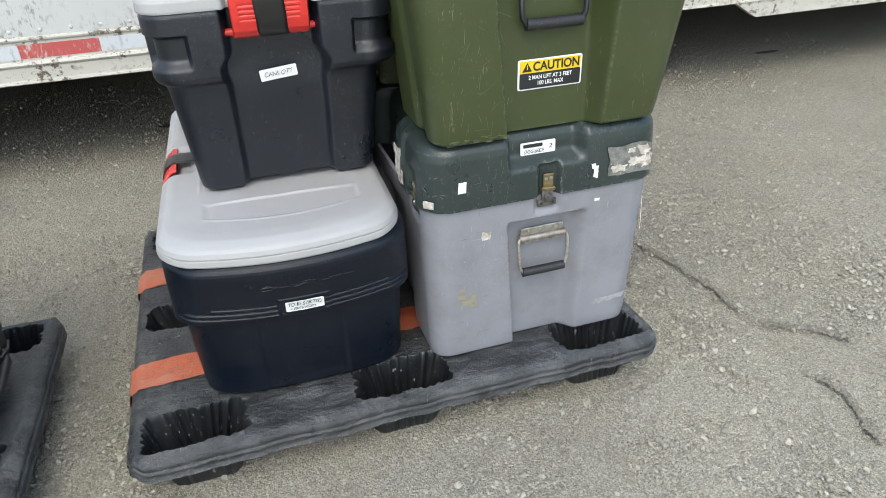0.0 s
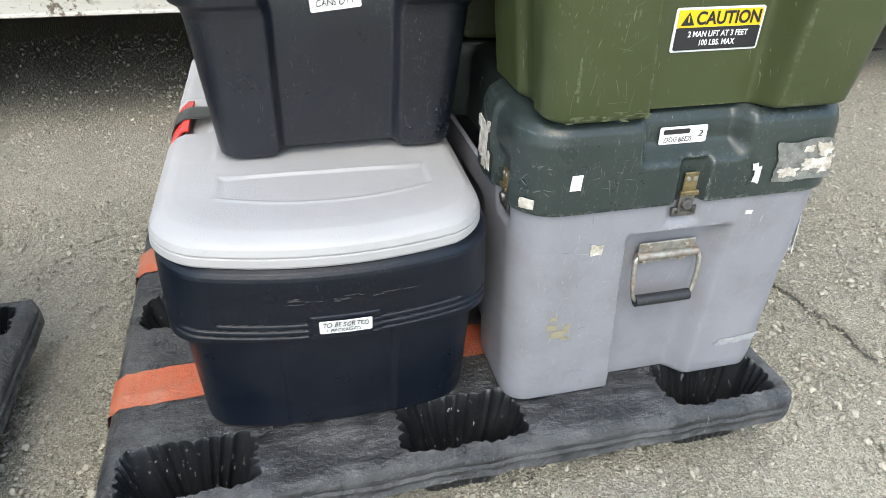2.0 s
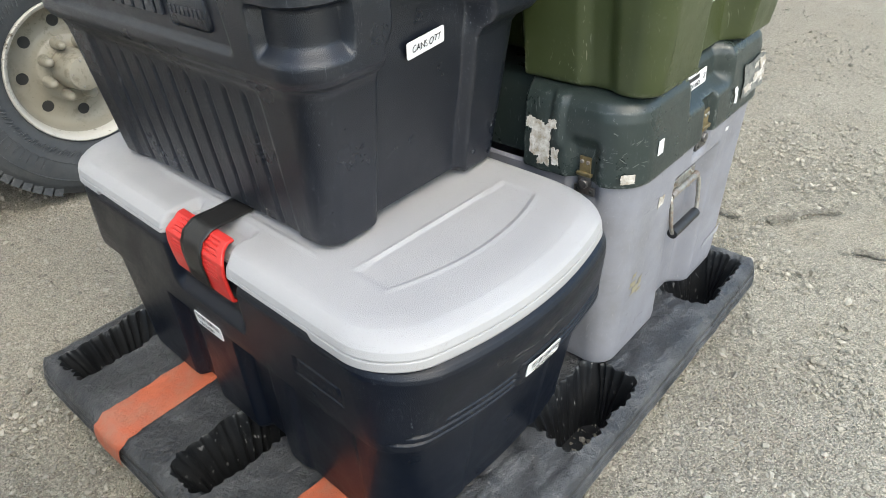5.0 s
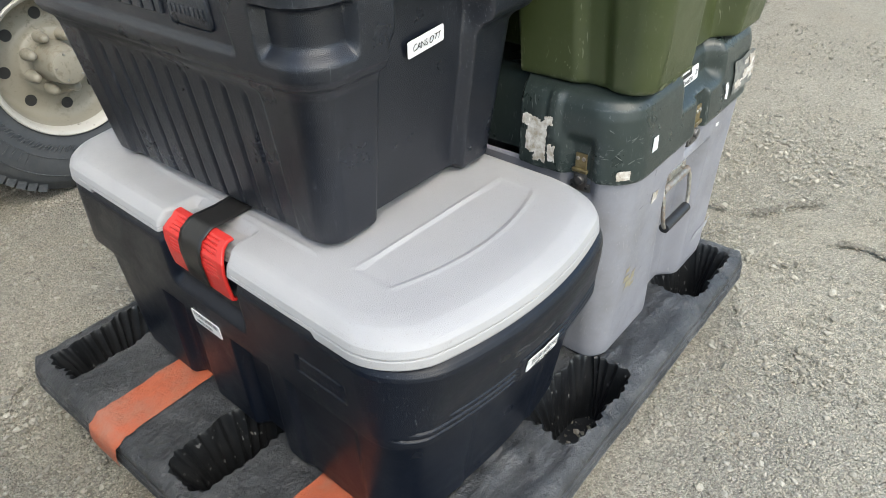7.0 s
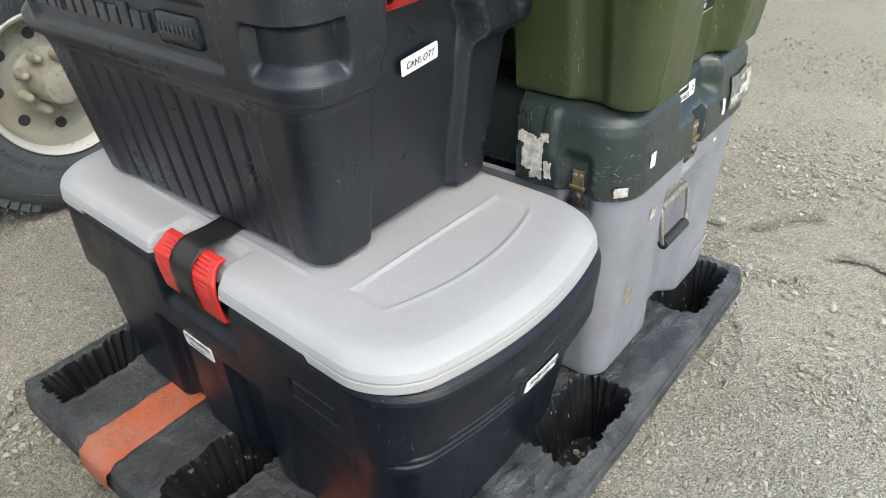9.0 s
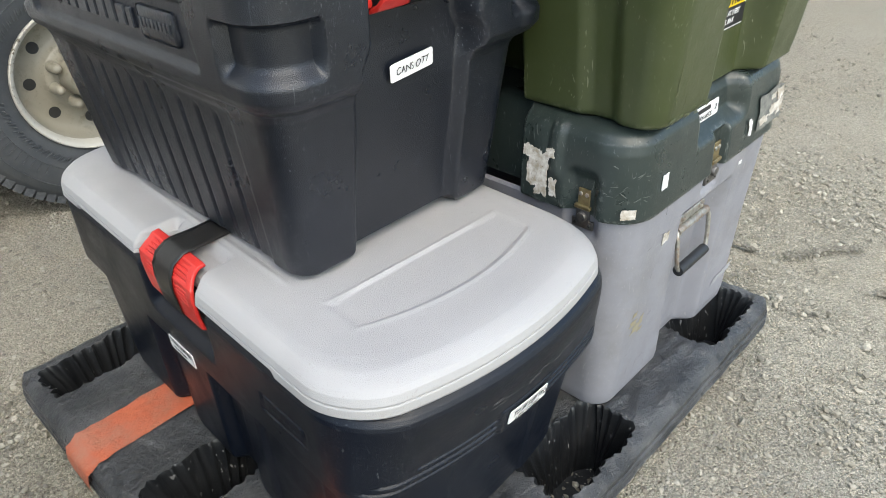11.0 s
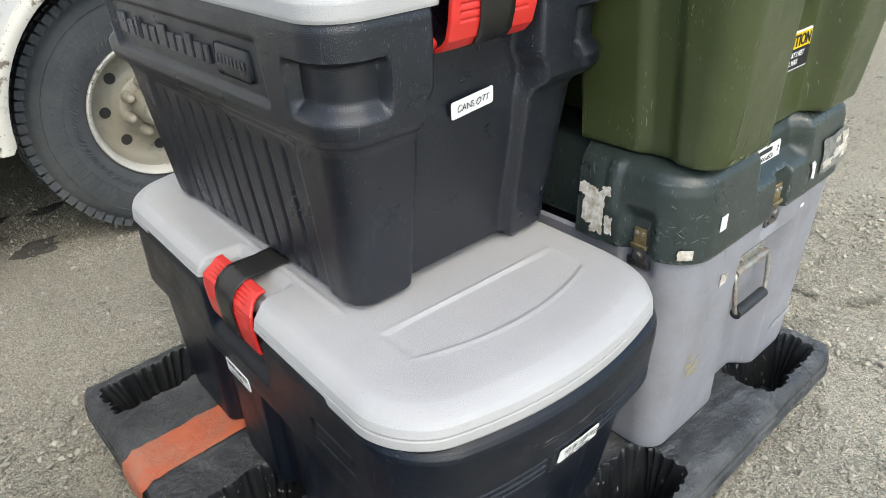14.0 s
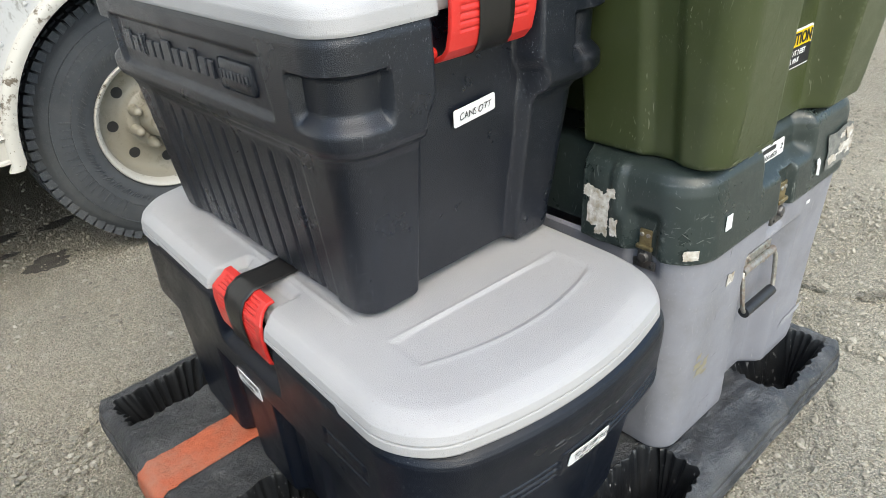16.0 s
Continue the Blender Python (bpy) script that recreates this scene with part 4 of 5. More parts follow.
def build_grey_case():
    cx, cy = 0.936, 0.36
    root = thing("transit_case", (cx, cy, 0.14), "worn lavender grey transit case with dark green lid and steel handle", "transit case", "stacked transit cases")
    keys = [(0.1415, 0.242, 0.270, 0.038), (0.1435, 0.249, 0.277, 0.040), (0.149, 0.2545, 0.2825, 0.042), (0.17, 0.2580, 0.2855, 0.045), (0.36, 0.264, 0.2935, 0.056), (0.535, 0.2705, 0.3035, 0.064), (0.545, 0.2715, 0.3045, 0.064), (0.550, 0.266, 0.299, 0.06)]

    def inward(x, y, nx, ny, z):
        d = 0.0
        if abs(ny) > 0.7:
            arch = 1 - ss(0.478, 0.495, z)
            left = 0.853 + 0.085 * (0.48 - z)
            d += 0.033 * ss(left - 0.006, left + 0.008, x) * (1 - ss(1.005, 1.048, x)) * arch
            d += 0.010 * within(x, 0.912, 0.965, 0.008) * ss(0.50, 0.512, z)
        if abs(nx) > 0.7:
            d += 0.030 * side_channel(y, 0.245, 0.475) * (1 - ss(0.47, 0.49, z))
            d += 0.012 * side_channel(y, 0.115, 0.165) * ss(0.50, 0.515, z)
        return d
    shell("body", (cx, cy), keys, M["casegrey"], root, inward, None, None, dz=0.006, count=(130, 110, 16), floor_cap=True, label="scuffed lavender grey case body")
    lk = [(0.5460, 0.270, 0.303, 0.064), (0.5462, 0.2775, 0.3105, 0.070), (0.550, 0.279, 0.312, 0.070), (0.655, 0.2745, 0.3075, 0.070), (0.670, 0.2715, 0.3045, 0.070), (0.680, 0.265, 0.298, 0.068), (0.685, 0.2565, 0.2895, 0.066)]

    def lid_in(x, y, nx, ny, z):
        d = 0.0
        if abs(ny) > 0.7:
            d += 0.030 * ss(0.842, 0.858, x) * (1 - ss(1.000, 1.030, x)) * ss(0.610, 0.640, z)
            d += 0.014 * within(x, 0.915, 0.962, 0.007) * (1 - ss(0.612, 0.622, z))
        if abs(nx) > 0.7:
            d += 0.040 * side_channel(y, 0.262, 0.465)
            d += 0.012 * side_channel(y, 0.115, 0.165) * (1 - ss(0.60, 0.63, z))
            d -= 0.006 * within(y, 0.180, 0.200, 0.006) * ss(0.585, 0.61, z) + 0.003 * side_channel(y, 0.205, 0.235)
        return d
    rings = [(0.972, 0.6875), (0.94, 0.6885)] + [(0.94 * (1 - i / 14), 0.6890) for i in range(1, 14)]
    lid = shell("lid", (cx, cy), lk, M["darkgreen"], root, lid_in, None, None, dz=0.0045, count=(140, 130, 16), floor_cap=False, top=(rings, None), label="glossy dark green lid with worn sticker residue")
    return root, lid


grey_case, green_lid = build_grey_case()
GREY_FACE = [(0.149, 0.0775), (0.17, 0.0745), (0.36, 0.0665), (0.535, 0.0565)]


def bolt(at, axis, r, parent, mat):
    prof = [(0.0, r * 1.35), (-0.0015, r * 1.35), (-0.0015, r), (-0.004, r * 0.9), (-0.005, r * 0.4), (-0.005, 0.0001)]
    part("rivet", lathe([(o if axis == "y" else o, q) for o, q in prof], at, axis, 14), mat, parent)


# steel drop handle on the grey case
hand = part("handle_plate", block(0.890, 0.994, 0.0815, 0.0855, 0.418, 0.457, 0.0015, 1), M["steel"], grey_case, "weathered steel handle plate")
part("hinge_roll", tube([(0.886, 0.0785, 0.434), (0.940, 0.0785, 0.434), (0.998, 0.0785, 0.434)], 0.0075, 14), M["steel"], hand)
for x, z in ((0.909, 0.4500), (0.975, 0.4500), (0.902, 0.4225), (0.967, 0.4225)):
    bolt((x, 0.0815, z), "y", 0.0042, hand, M["steel"])
bail = [(0.889, 0.0785, 0.434), (0.884, 0.076, 0.430), (0.882, 0.073, 0.420), (0.883, 0.069, 0.385), (0.886, 0.067, 0.362), (0.892, 0.0665, 0.354), (0.899, 0.0665, 0.3525)]
part("bail", tube(bail, 0.0042, 10), M["steel"], grey_case, "rusty steel handle wire")
part("bail", tube([(1.884 - x, y, z) for x, y, z in bail], 0.0042, 10), M["steel"], grey_case, "rusty steel handle wire")
part("grip", tube([(0.891, 0.0665, 0.3525), (0.894, 0.0665, 0.3525), (0.942, 0.0665, 0.3520), (0.990, 0.0665, 0.3525), (0.993, 0.0665, 0.3525)], 0.0102, 18), M["rubber"], grey_case, "black rubber grip")


def latch(x, y, z, right, parent, top_mat, low_mat, k=1.0):
    """A twist latch: a catch plate on the lid, a lobed keeper with a knob on the body. right: along the wall."""
    r = Vector(right)
    n = r.cross(Vector(UP))
    turn = Matrix((r, -n, Vector(UP))).transposed().to_4x4()
    o = Matrix.Translation((x, y, z)) @ turn @ Matrix.Diagonal((k, k, k, 1))

    def add(name, bm, mat, label=""):
        bmesh.ops.transform(bm, matrix=o, verts=bm.verts)
        return part(name, bm, mat, parent, label)
    p = add("catch_plate", block(-0.0115, 0.0115, -0.004, 0.0, 0.018, 0.050, 0.001, 1), top_mat, "worn brass catch plate")
    p2 = add("catch_hook", block(-0.016, 0.016, -0.0085, -0.001, 0.012, 0.020, 0.0015, 1), top_mat)
    for dx in (-0.006, 0.006):
        add("rivet", lathe([(-0.004, 0.004), (-0.0058, 0.0035), (-0.0064, 0.0001)], (dx, 0, 0.040), "y", 12), M["steel"])
    add("keeper_plate", block(-0.021, 0.021, -0.003, 0.002, -0.026, -0.010, 0.0012, 2), low_mat, "dark steel twist latch")
    add("keeper_neck", block(-0.013, 0.013, -0.004, 0.002, -0.018, 0.012, 0.0012, 2), low_mat)
    add("knob", lathe([(0.0, 0.0095), (-0.005, 0.0092), (-0.007, 0.0080), (-0.0075, 0.004), (-0.0070, 0.0001)], (0.0, -0.003, -0.003), "y", 24), M["darksteel"], "round dark steel latch knob")
    # small dark studs paint the shade of the two screw holes
    for dx in (-0.014, 0.014):
        add("screw_hole", lathe([(-0.0031, 0.003), (-0.0045, 0.0026), (-0.0048, 0.0001)], (dx, 0, -0.018), "y", 10), M["dark"])


latch(0.9385, 0.0605, 0.545, F, grey_case, M["brass"], M["darksteel"])
latch(0.6705, 0.139, 0.543, LEFT, grey_case, M["brass"], M["darksteel"], 0.9)
latch(0.6735, 0.520, 0.545, LEFT, grey_case, M["darksteel"], M["darksteel"], 0.78)
# stickers and what is left of them
lab = plate("sticker", (0.921, 0.0790, 0.6490), F, (0, 0.05, 1), 0.079, 0.027, M["white"], grey_case, "white sticker with black handwriting")
bars((0.921, 0.0785, 0.6490), F, (0, 0.05, 1), ((-0.034, 0.010, 0.006),), 0.0075, M["ink"], lab)
lettering("handwriting", "DOG BEDS", (0.9115, 0.0768, 0.6425), F, (0, 0.05, 1), 0.011, lab, M["ink"], 0.046, 0.1)
lettering("handwriting", "2", (0.949, 0.0770, 0.6495), F, (0, 0.05, 1), 0.015, lab, M["ink"], 0.009, 0.1)
plate("paper_scrap", (0.743, 0.0490, 0.6005), F, (0.08, 0.03, 1), 0.018, 0.026, M["white"], grey_case, "torn white paper scrap", ragged=0.12, seed=2)
plate("glue_residue", (1.125, 0.0478, 0.6020), F, (0, 0.03, 1), 0.118, 0.074, M["residue"], grey_case, "grey sticker residue", 0.0006, ragged=0.22, seed=5)
for i, (x, z, w, h) in enumerate(((1.158, 0.620, 0.040, 0.030), (1.142, 0.596, 0.05, 0.026), (1.168, 0.594, 0.026, 0.036), (1.10, 0.585, 0.05, 0.022), (1.128, 0.622, 0.02, 0.016), (1.044, 0.585, 0.016, 0.036), (1.038, 0.600, 0.014, 0.016))):
    plate("paper_scrap", (x, 0.0469, z), F, (0.1 * (i % 3 - 1), 0.03, 1), w, h, M["torn"] if i < 5 else M["white"], grey_case, "torn pale paper residue", 0.001, ragged=0.55, seed=20 + i)
for i, (y, z, w, h) in enumerate(((0.220, 0.606, 0.048, 0.074), (0.196, 0.636, 0.026, 0.022), (0.190, 0.580, 0.020, 0.040), (0.212, 0.570, 0.030, 0.034), (0.240, 0.628, 0.022, 0.030))):
    plate("paper_scrap", (0.6550, y, z), LEFT, (0.03, 0.0, 1), w, h, M["torn"], grey_case, "torn pale paper residue", 0.001, ragged=0.38 if i == 0 else 0.6, seed=40 + i)
c45 = Vector((0.75, -0.66, 0))
plate("paper_scrap", (0.6760, 0.0668, 0.5650), c45, (0.02, 0.02, 1), 0.028, 0.019, M["torn"], grey_case, "torn white paper scrap", 0.001, ragged=0.25, seed=60)
plate("round_scuff", (0.800, 0.0590, 0.471), F, (0, -0.057, 1), 0.027, 0.027, M["torn"], grey_case, "scratched silver sticker remains", 0.0006, ragged=0.4, seed=61)
for i, (x, z, w, h) in enumerate(((0.757, 0.300, 0.050, 0.026), (0.745, 0.318, 0.034, 0.016), (0.772, 0.314, 0.018, 0.020), (0.746, 0.337, 0.024, 0.012), (0.772, 0.290, 0.03, 0.010))):
    plate("yellow_stain", (x, 0.0680 - 0.045 * (z - 0.306), z), F, (0, -0.045, 1), w, h, M["stain"], grey_case, "yellow glue stain", 0.0003, ragged=0.75, seed=62 + i)
plate("paper_scrap", (1.060, 0.0575, 0.512), F, (0, 0.06, 1), 0.016, 0.007, M["white"], grey_case, "torn white paper scrap", 0.0006, ragged=0.4, seed=63)
plate("paint_scrape", (1.125, 0.0708, 0.222), (1, 0, 0.05), (0, -0.045, 1), 0.11, 0.020, M["chalk"], grey_case, "pale scraped patch", 0.0003, ragged=0.5, seed=64)
plate("paper_scrap", (1.2035, 0.095, 0.435), (0.55, 0.83, 0), (-0.06, 0, 1), 0.03, 0.09, M["white"], grey_case, "peeling white paper scrap", 0.001, ragged=0.45, seed=65)


def build_green_case():
    cx, cy = 0.937, 0.327
    root = thing("transit_case", (cx, cy, 0.6893), "olive green transit case with caution sticker and black handle", "transit case", "stacked transit cases")
    keys = [(0.6893, 0.236, 0.267, 0.036), (0.6912, 0.2430, 0.275, 0.038), (0.696, 0.2480, 0.2805, 0.040), (0.725, 0.2515, 0.2845, 0.040), (0.95, 0.276, 0.306, 0.044), (1.05, 0.281, 0.311, 0.05), (1.052, 0.275, 0.305, 0.05), (1.056, 0.275, 0.305, 0.05), (1.058, 0.285, 0.315, 0.05), (1.13, 0.281, 0.311, 0.05), (1.145, 0.270, 0.30, 0.05)]

    def inward(x, y, nx, ny, z):
        d = 0.0
        if abs(ny) > 0.7:
            left = 0.842 - 0.13 * (z - 0.71)
            d += (0.0885 - 0.327 + levels_at(keys, z)[2]) * ss(left - 0.007, left + 0.007, x) * (1 - ss(1.020, 1.052, x))
        if abs(nx) > 0.7:
            d += 0.105 * side_channel(y, 0.285, 0.475) * (1 - ss(1.03, 1.045, z)) + 0.010 * within(y, 0.115, 0.165, 0.012)
        return d
    rings = [(0.96, 1.149)] + [(0.96 * (1 - i / 8), 1.150) for i in range(1, 8)]
    shell("body", (cx, cy), keys, M["olive"], root, inward, None, None, dz=0.007, count=(130, 110, 16), top=(rings, None), label="olive green ribbed case body")
    return root


green_case = build_green_case()
already = set(green_case.children_recursive)
hp = part("handle_plate", block(0.872, 0.996, 0.0490, 0.0545, 0.952, 0.976, 0.002, 1), M["rubber"], green_case, "black handle mounting plate")
for x in (0.898, 0.972):
    bolt((x, 0.0490, 0.966), "y", 0.0048, hp, M["steel"])
bail = [(0.880, 0.049, 0.958), (0.870, 0.044, 0.955), (0.867, 0.036, 0.94), (0.869, 0.034, 0.915), (0.876, 0.034, 0.904), (0.888, 0.034, 0.902)]
part("bail", tube(bail, 0.0055, 10), M["rubber"], green_case, "black handle bracket")
part("bail", tube([(1.868 - x, y, z) for x, y, z in bail], 0.0055, 10), M["rubber"], green_case, "black handle bracket")
part("grip", tube([(0.876, 0.034, 0.902), (0.879, 0.034, 0.902), (0.934, 0.034, 0.901), (0.989, 0.034, 0.902), (0.992, 0.034, 0.902)], 0.0115, 18), M["rubber"], green_case, "black rubber grip")
for ob in set(green_case.children_recursive) - already:
    ob.data.transform(Matrix.Translation((0.004, 0.034, 0.002)))
# its twin in the side channel
sb = [(0.690, 0.30, 0.93), (0.678, 0.296, 0.90), (0.672, 0.30, 0.875), (0.671, 0.355, 0.870), (0.672, 0.41, 0.875), (0.678, 0.414, 0.90), (0.690, 0.41, 0.93)]
part("grip", tube(sb, 0.011, 12), M["rubber"], green_case, "black side handle")
U2 = (0, -0.11, 1)
caut = plate("caution_sticker", (0.930, 0.0648, 0.8090), F, U2, 0.139, 0.061, M["white"], green_case, "yellow and black caution sticker with white border", corner=0.004)
plate("yellow_field", (0.930, 0.0618, 0.8245), F, U2, 0.131, 0.0235, M["yellow"], caut, thick=0.0012, corner=0.002)
plate("black_field", (0.930, 0.0648, 0.7970), F, U2, 0.131, 0.0305, M["ink"], caut, thick=0.0017, corner=0.002)
lettering("warning_word", "CAUTION", (0.9425, 0.0608, 0.8243), F, U2, 0.0245, caut, M["ink"], 0.100, 0.0, off=0.0010)
lettering("small_print", "2 MAN LIFT AT 3 FEET", (0.930, 0.0638, 0.8035), F, U2, 0.0112, caut, M["white"], 0.094, 0.0, off=0.0018)
lettering("small_print", "100 LBS. MAX", (0.930, 0.0650, 0.7915), F, U2, 0.0112, caut, M["white"], 0.056, 0.0, off=0.0018)
tri = bmesh.new()
tv = [tri.verts.new(Vector((0.8795, 0.0, 0.8243)) + Vector((dx, 0.0598 - 0.11 * dz, dz))) for dx, dz in ((-0.0105, -0.0085), (0.0105, -0.0085), (0.0, 0.0095))]
tri.faces.new(tv)
part("warning_triangle", tri, M["ink"], caut, smooth=False)
part("exclamation", block(0.8786, 0.8804, 0.0588, 0.0596, 0.8205, 0.8288, 0), M["yellow"], caut, smooth=False)

# the sticker sits upright at the bottom of the front channel
upright = Matrix.Identity(4)
upright[1][2], upright[1][3] = 0.11, -0.11 * 0.809
for ob in (caut, *caut.children_recursive):
    ob.data.transform(Matrix.Translation((0.014, 0.0230, -0.007)) @ upright)
# scratches and rubbed edges of the olive case
rub = random.Random(31)
LEAN = (0, -0.0956, 1)
for i in range(26):
    x, z = rub.uniform(0.715, 0.822), 0.72 + 0.22 * rub.random() ** 1.6
    a = rub.choice((0.2, 0.5, 1.2, 1.5, 1.57, 1.9, 2.6)) + rub.gauss(0, 0.12)
    r = Vector((math.cos(a), -0.0956 * math.sin(a), math.sin(a)))
    plate("scratch", (x, 0.0424 - 0.0956 * (z - 0.725), z), r, Vector((0, -1, -0.0956)).cross(r), rub.uniform(0.008, 0.045), rub.uniform(0.0005, 0.0012), M["olive_scuff"], green_case, "", 0.0001, ragged=0.35, seed=200 + i)
for i in range(5):
    z = 0.730 + 0.013 * i
    plate("scratch", (0.7215 + rub.uniform(-0.003, 0.003), 0.0423 - 0.0956 * (z - 0.725), z), F, LEAN, rub.uniform(0.005, 0.010), 0.018, M["olive_scuff"], green_case, "", 0.0003, ragged=0.75, seed=240 + i)
for i in range(26):
    x = rub.uniform(0.715, 0.835)
    plate("scratch", (x, 0.0448 + rub.uniform(-0.0005, 0.0005), 0.7005 + rub.gauss(0, 0.003)), F, (0, -0.12, 1), rub.uniform(0.006, 0.022), rub.uniform(0.002, 0.005), M["olive_scuff"], green_case, "", 0.0004, ragged=0.75, seed=260 + i)
# scratches on the dark lid, and dark rubs on the grey body
for i in range(24):
    x, z = rub.uniform(0.735, 0.845), rub.uniform(0.575, 0.648)
    a = rub.choice((0.0, 0.1, 1.4, 1.57, 1.6, 1.8)) + rub.gauss(0, 0.1)
    r = Vector((math.cos(a), 0.043 * math.sin(a), math.sin(a)))
    plate("scratch", (x, 0.0478 + 0.043 * (z - 0.55), z), r, Vector((0, -1, 0.043)).cross(r), rub.uniform(0.006, 0.030), rub.uniform(0.0004, 0.0009), M["green_scuff"], grey_case, "", 0.0001, ragged=0.35, seed=300 + i)
for i in range(16):
    a = rub.uniform(0.3, 1.3)
    z = rub.uniform(0.578, 0.645)
    ox, oy = 0.727 - 0.0705 * math.sin(a), 0.1185 - 0.0705 * math.cos(a) + 0.043 * (z - 0.55)
    r = Vector((math.cos(a), -math.sin(a), rub.uniform(-0.9, 0.9)))
    n = Vector((-math.sin(a), -math.cos(a), 0.04))
    plate("scratch", (ox, oy, z), r, n.cross(r), rub.uniform(0.006, 0.018), rub.uniform(0.0008, 0.0022), M["green_scuff"], grey_case, "", 0.0002, ragged=0.5, seed=330 + i)
for i in range(22):
    x, z = rub.uniform(0.715, 0.835), rub.uniform(0.165, 0.53)
    a = rub.choice((0.0, 0.15, 1.5, 1.57, 1.7)) + rub.gauss(0, 0.12)
    r = Vector((math.cos(a), -0.045 * math.sin(a), math.sin(a)))
    plate("scratch", (x, levels_at(GREY_FACE, z)[1] - 0.0003, z), r, Vector((0, -1, -0.045)).cross(r), rub.uniform(0.005, 0.026), rub.uniform(0.0006, 0.0016), M["grey_scuff"] if i % 3 else M["chalk"], grey_case, "", 0.0001, ragged=0.45, seed=360 + i)


# ---- hard cases on the second pallet ----
def build_hard_case(z0, h, x1, y0, y1, part_at, label):
    x0 = x1 - 0.52
    root = thing("hard_case", ((x0 + x1) / 2, (y0 + y1) / 2, z0), label, "hard case", "black hard cases")
    seam = z0 + h * part_at
    cx, cy, hx, hy = (x0 + x1) / 2, (y0 + y1) / 2, (x1 - x0) / 2, (y1 - y0) / 2

    def ribs(x, y, nx, ny, z):
        d = 0.0
        if abs(nx) > 0.7 or abs(ny) > 0.7:
            s = y if abs(nx) > 0.7 else x
            if abs(z - seam) > 0.022:
                d += 0.012 * (1 - math.exp(-((((s * 10 + 0.3) % 1) - 0.5) / 0.10) ** 2))
        return d
    lower = [(z0, hx - 0.03, hy - 0.03, 0.04), (z0 + 0.012, hx - 0.014, hy - 0.014, 0.045), (seam - 0.024, hx - 0.004, hy - 0.004, 0.05), (seam - 0.022, hx + 0.012, hy + 0.012, 0.05), (seam - 0.002, hx + 0.012, hy + 0.012, 0.05)]
    upper = [(seam + 0.001, hx + 0.010, hy + 0.010, 0.05), (seam + 0.022, hx + 0.010, hy + 0.010, 0.05), (seam + 0.024, hx - 0.004, hy - 0.004, 0.05), (z0 + h - 0.015, hx - 0.014, hy - 0.014, 0.045), (z0 + h, hx - 0.035, hy - 0.035, 0.04)]
    shell("base", (cx, cy), lower, M["hardcase"], root, ribs, dz=0.012, count=(60, 60, 8))
    shell("lid", (cx, cy), upper, M["hardcase"], root, ribs, dz=0.012, count=(60, 60, 8), floor_cap=False, top=([(0.5, z0 + h + 0.002)], None))
    for k in range(7):
        yy = y0 + 0.06 + k * (y1 - y0 - 0.12) / 6
        part("rib", block(x1 - 0.008, x1 + 0.010, yy - 0.006, yy + 0.006, seam - 0.075, seam - 0.02, 0.002, 1), M["hardcase"], root)
    for yy in (y0 + 0.12, y1 - 0.12):
        lt = part("latch", block(x1 + 0.006, x1 + 0.030, yy - 0.04, yy + 0.04, seam - 0.05, seam + 0.03, 0.006, 2), M["hardcase"], root, "black snap latch")
        part("latch_bar", tube([(x1 + 0.03, yy - 0.035, seam - 0.03), (x1 + 0.037, yy, seam - 0.03), (x1 + 0.03, yy + 0.035, seam - 0.03)], 0.005, 8), M["hardcase"], lt)
    return root, seam


case_a, seam_a = build_hard_case(0.142, 0.168, -0.298, -0.03, 0.490, 0.66, "black ribbed hard case with white name sticker")
gr = part("carry_handle", tube([(-0.292, 0.16, seam_a - 0.02), (-0.270, 0.165, seam_a - 0.035), (-0.262, 0.19, seam_a - 0.045), (-0.260, 0.25, seam_a - 0.047), (-0.262, 0.34, seam_a - 0.045), (-0.270, 0.365, seam_a - 0.035), (-0.292, 0.37, seam_a - 0.02)], 0.011, 12), M["rubber"], case_a, "black carry handle")
lab = plate("sticker", (-0.2810, 0.275, seam_a + 0.050), (0.0, 1, 0.0), (-0.55, 0, 1), 0.080, 0.027, M["white"], case_a, "white sticker with black handwriting")
bars((-0.2810, 0.275, seam_a + 0.050), (0, 1, 0), (-0.55, 0, 1), ((-0.030, 0.020, 0.006),), 0.007, M["ink"], lab)
lettering("handwriting", "MEDICINE", (-0.2780, 0.275, seam_a + 0.0435), (0, 1, 0), (-0.55, 0, 1), 0.0105, lab, M["ink"], 0.056, 0.1)
case_b, seam_b = build_hard_case(0.3125, 0.34, -0.285, -0.02, 0.490, 0.70, "black ribbed hard case stacked on another case")

# two more stand behind the transit cases
build_hard_case(0.142, 0.40, 1.17, 0.705, 1.010, 0.70, "black ribbed hard case behind the transit cases")
build_hard_case(0.545, 0.38, 1.16, 0.715, 1.000, 0.70, "black ribbed hard case stacked behind the transit cases")


# ---- trailer ----
TY = 1.80
WX, WY, WZ = 0.605, 1.905, 0.403


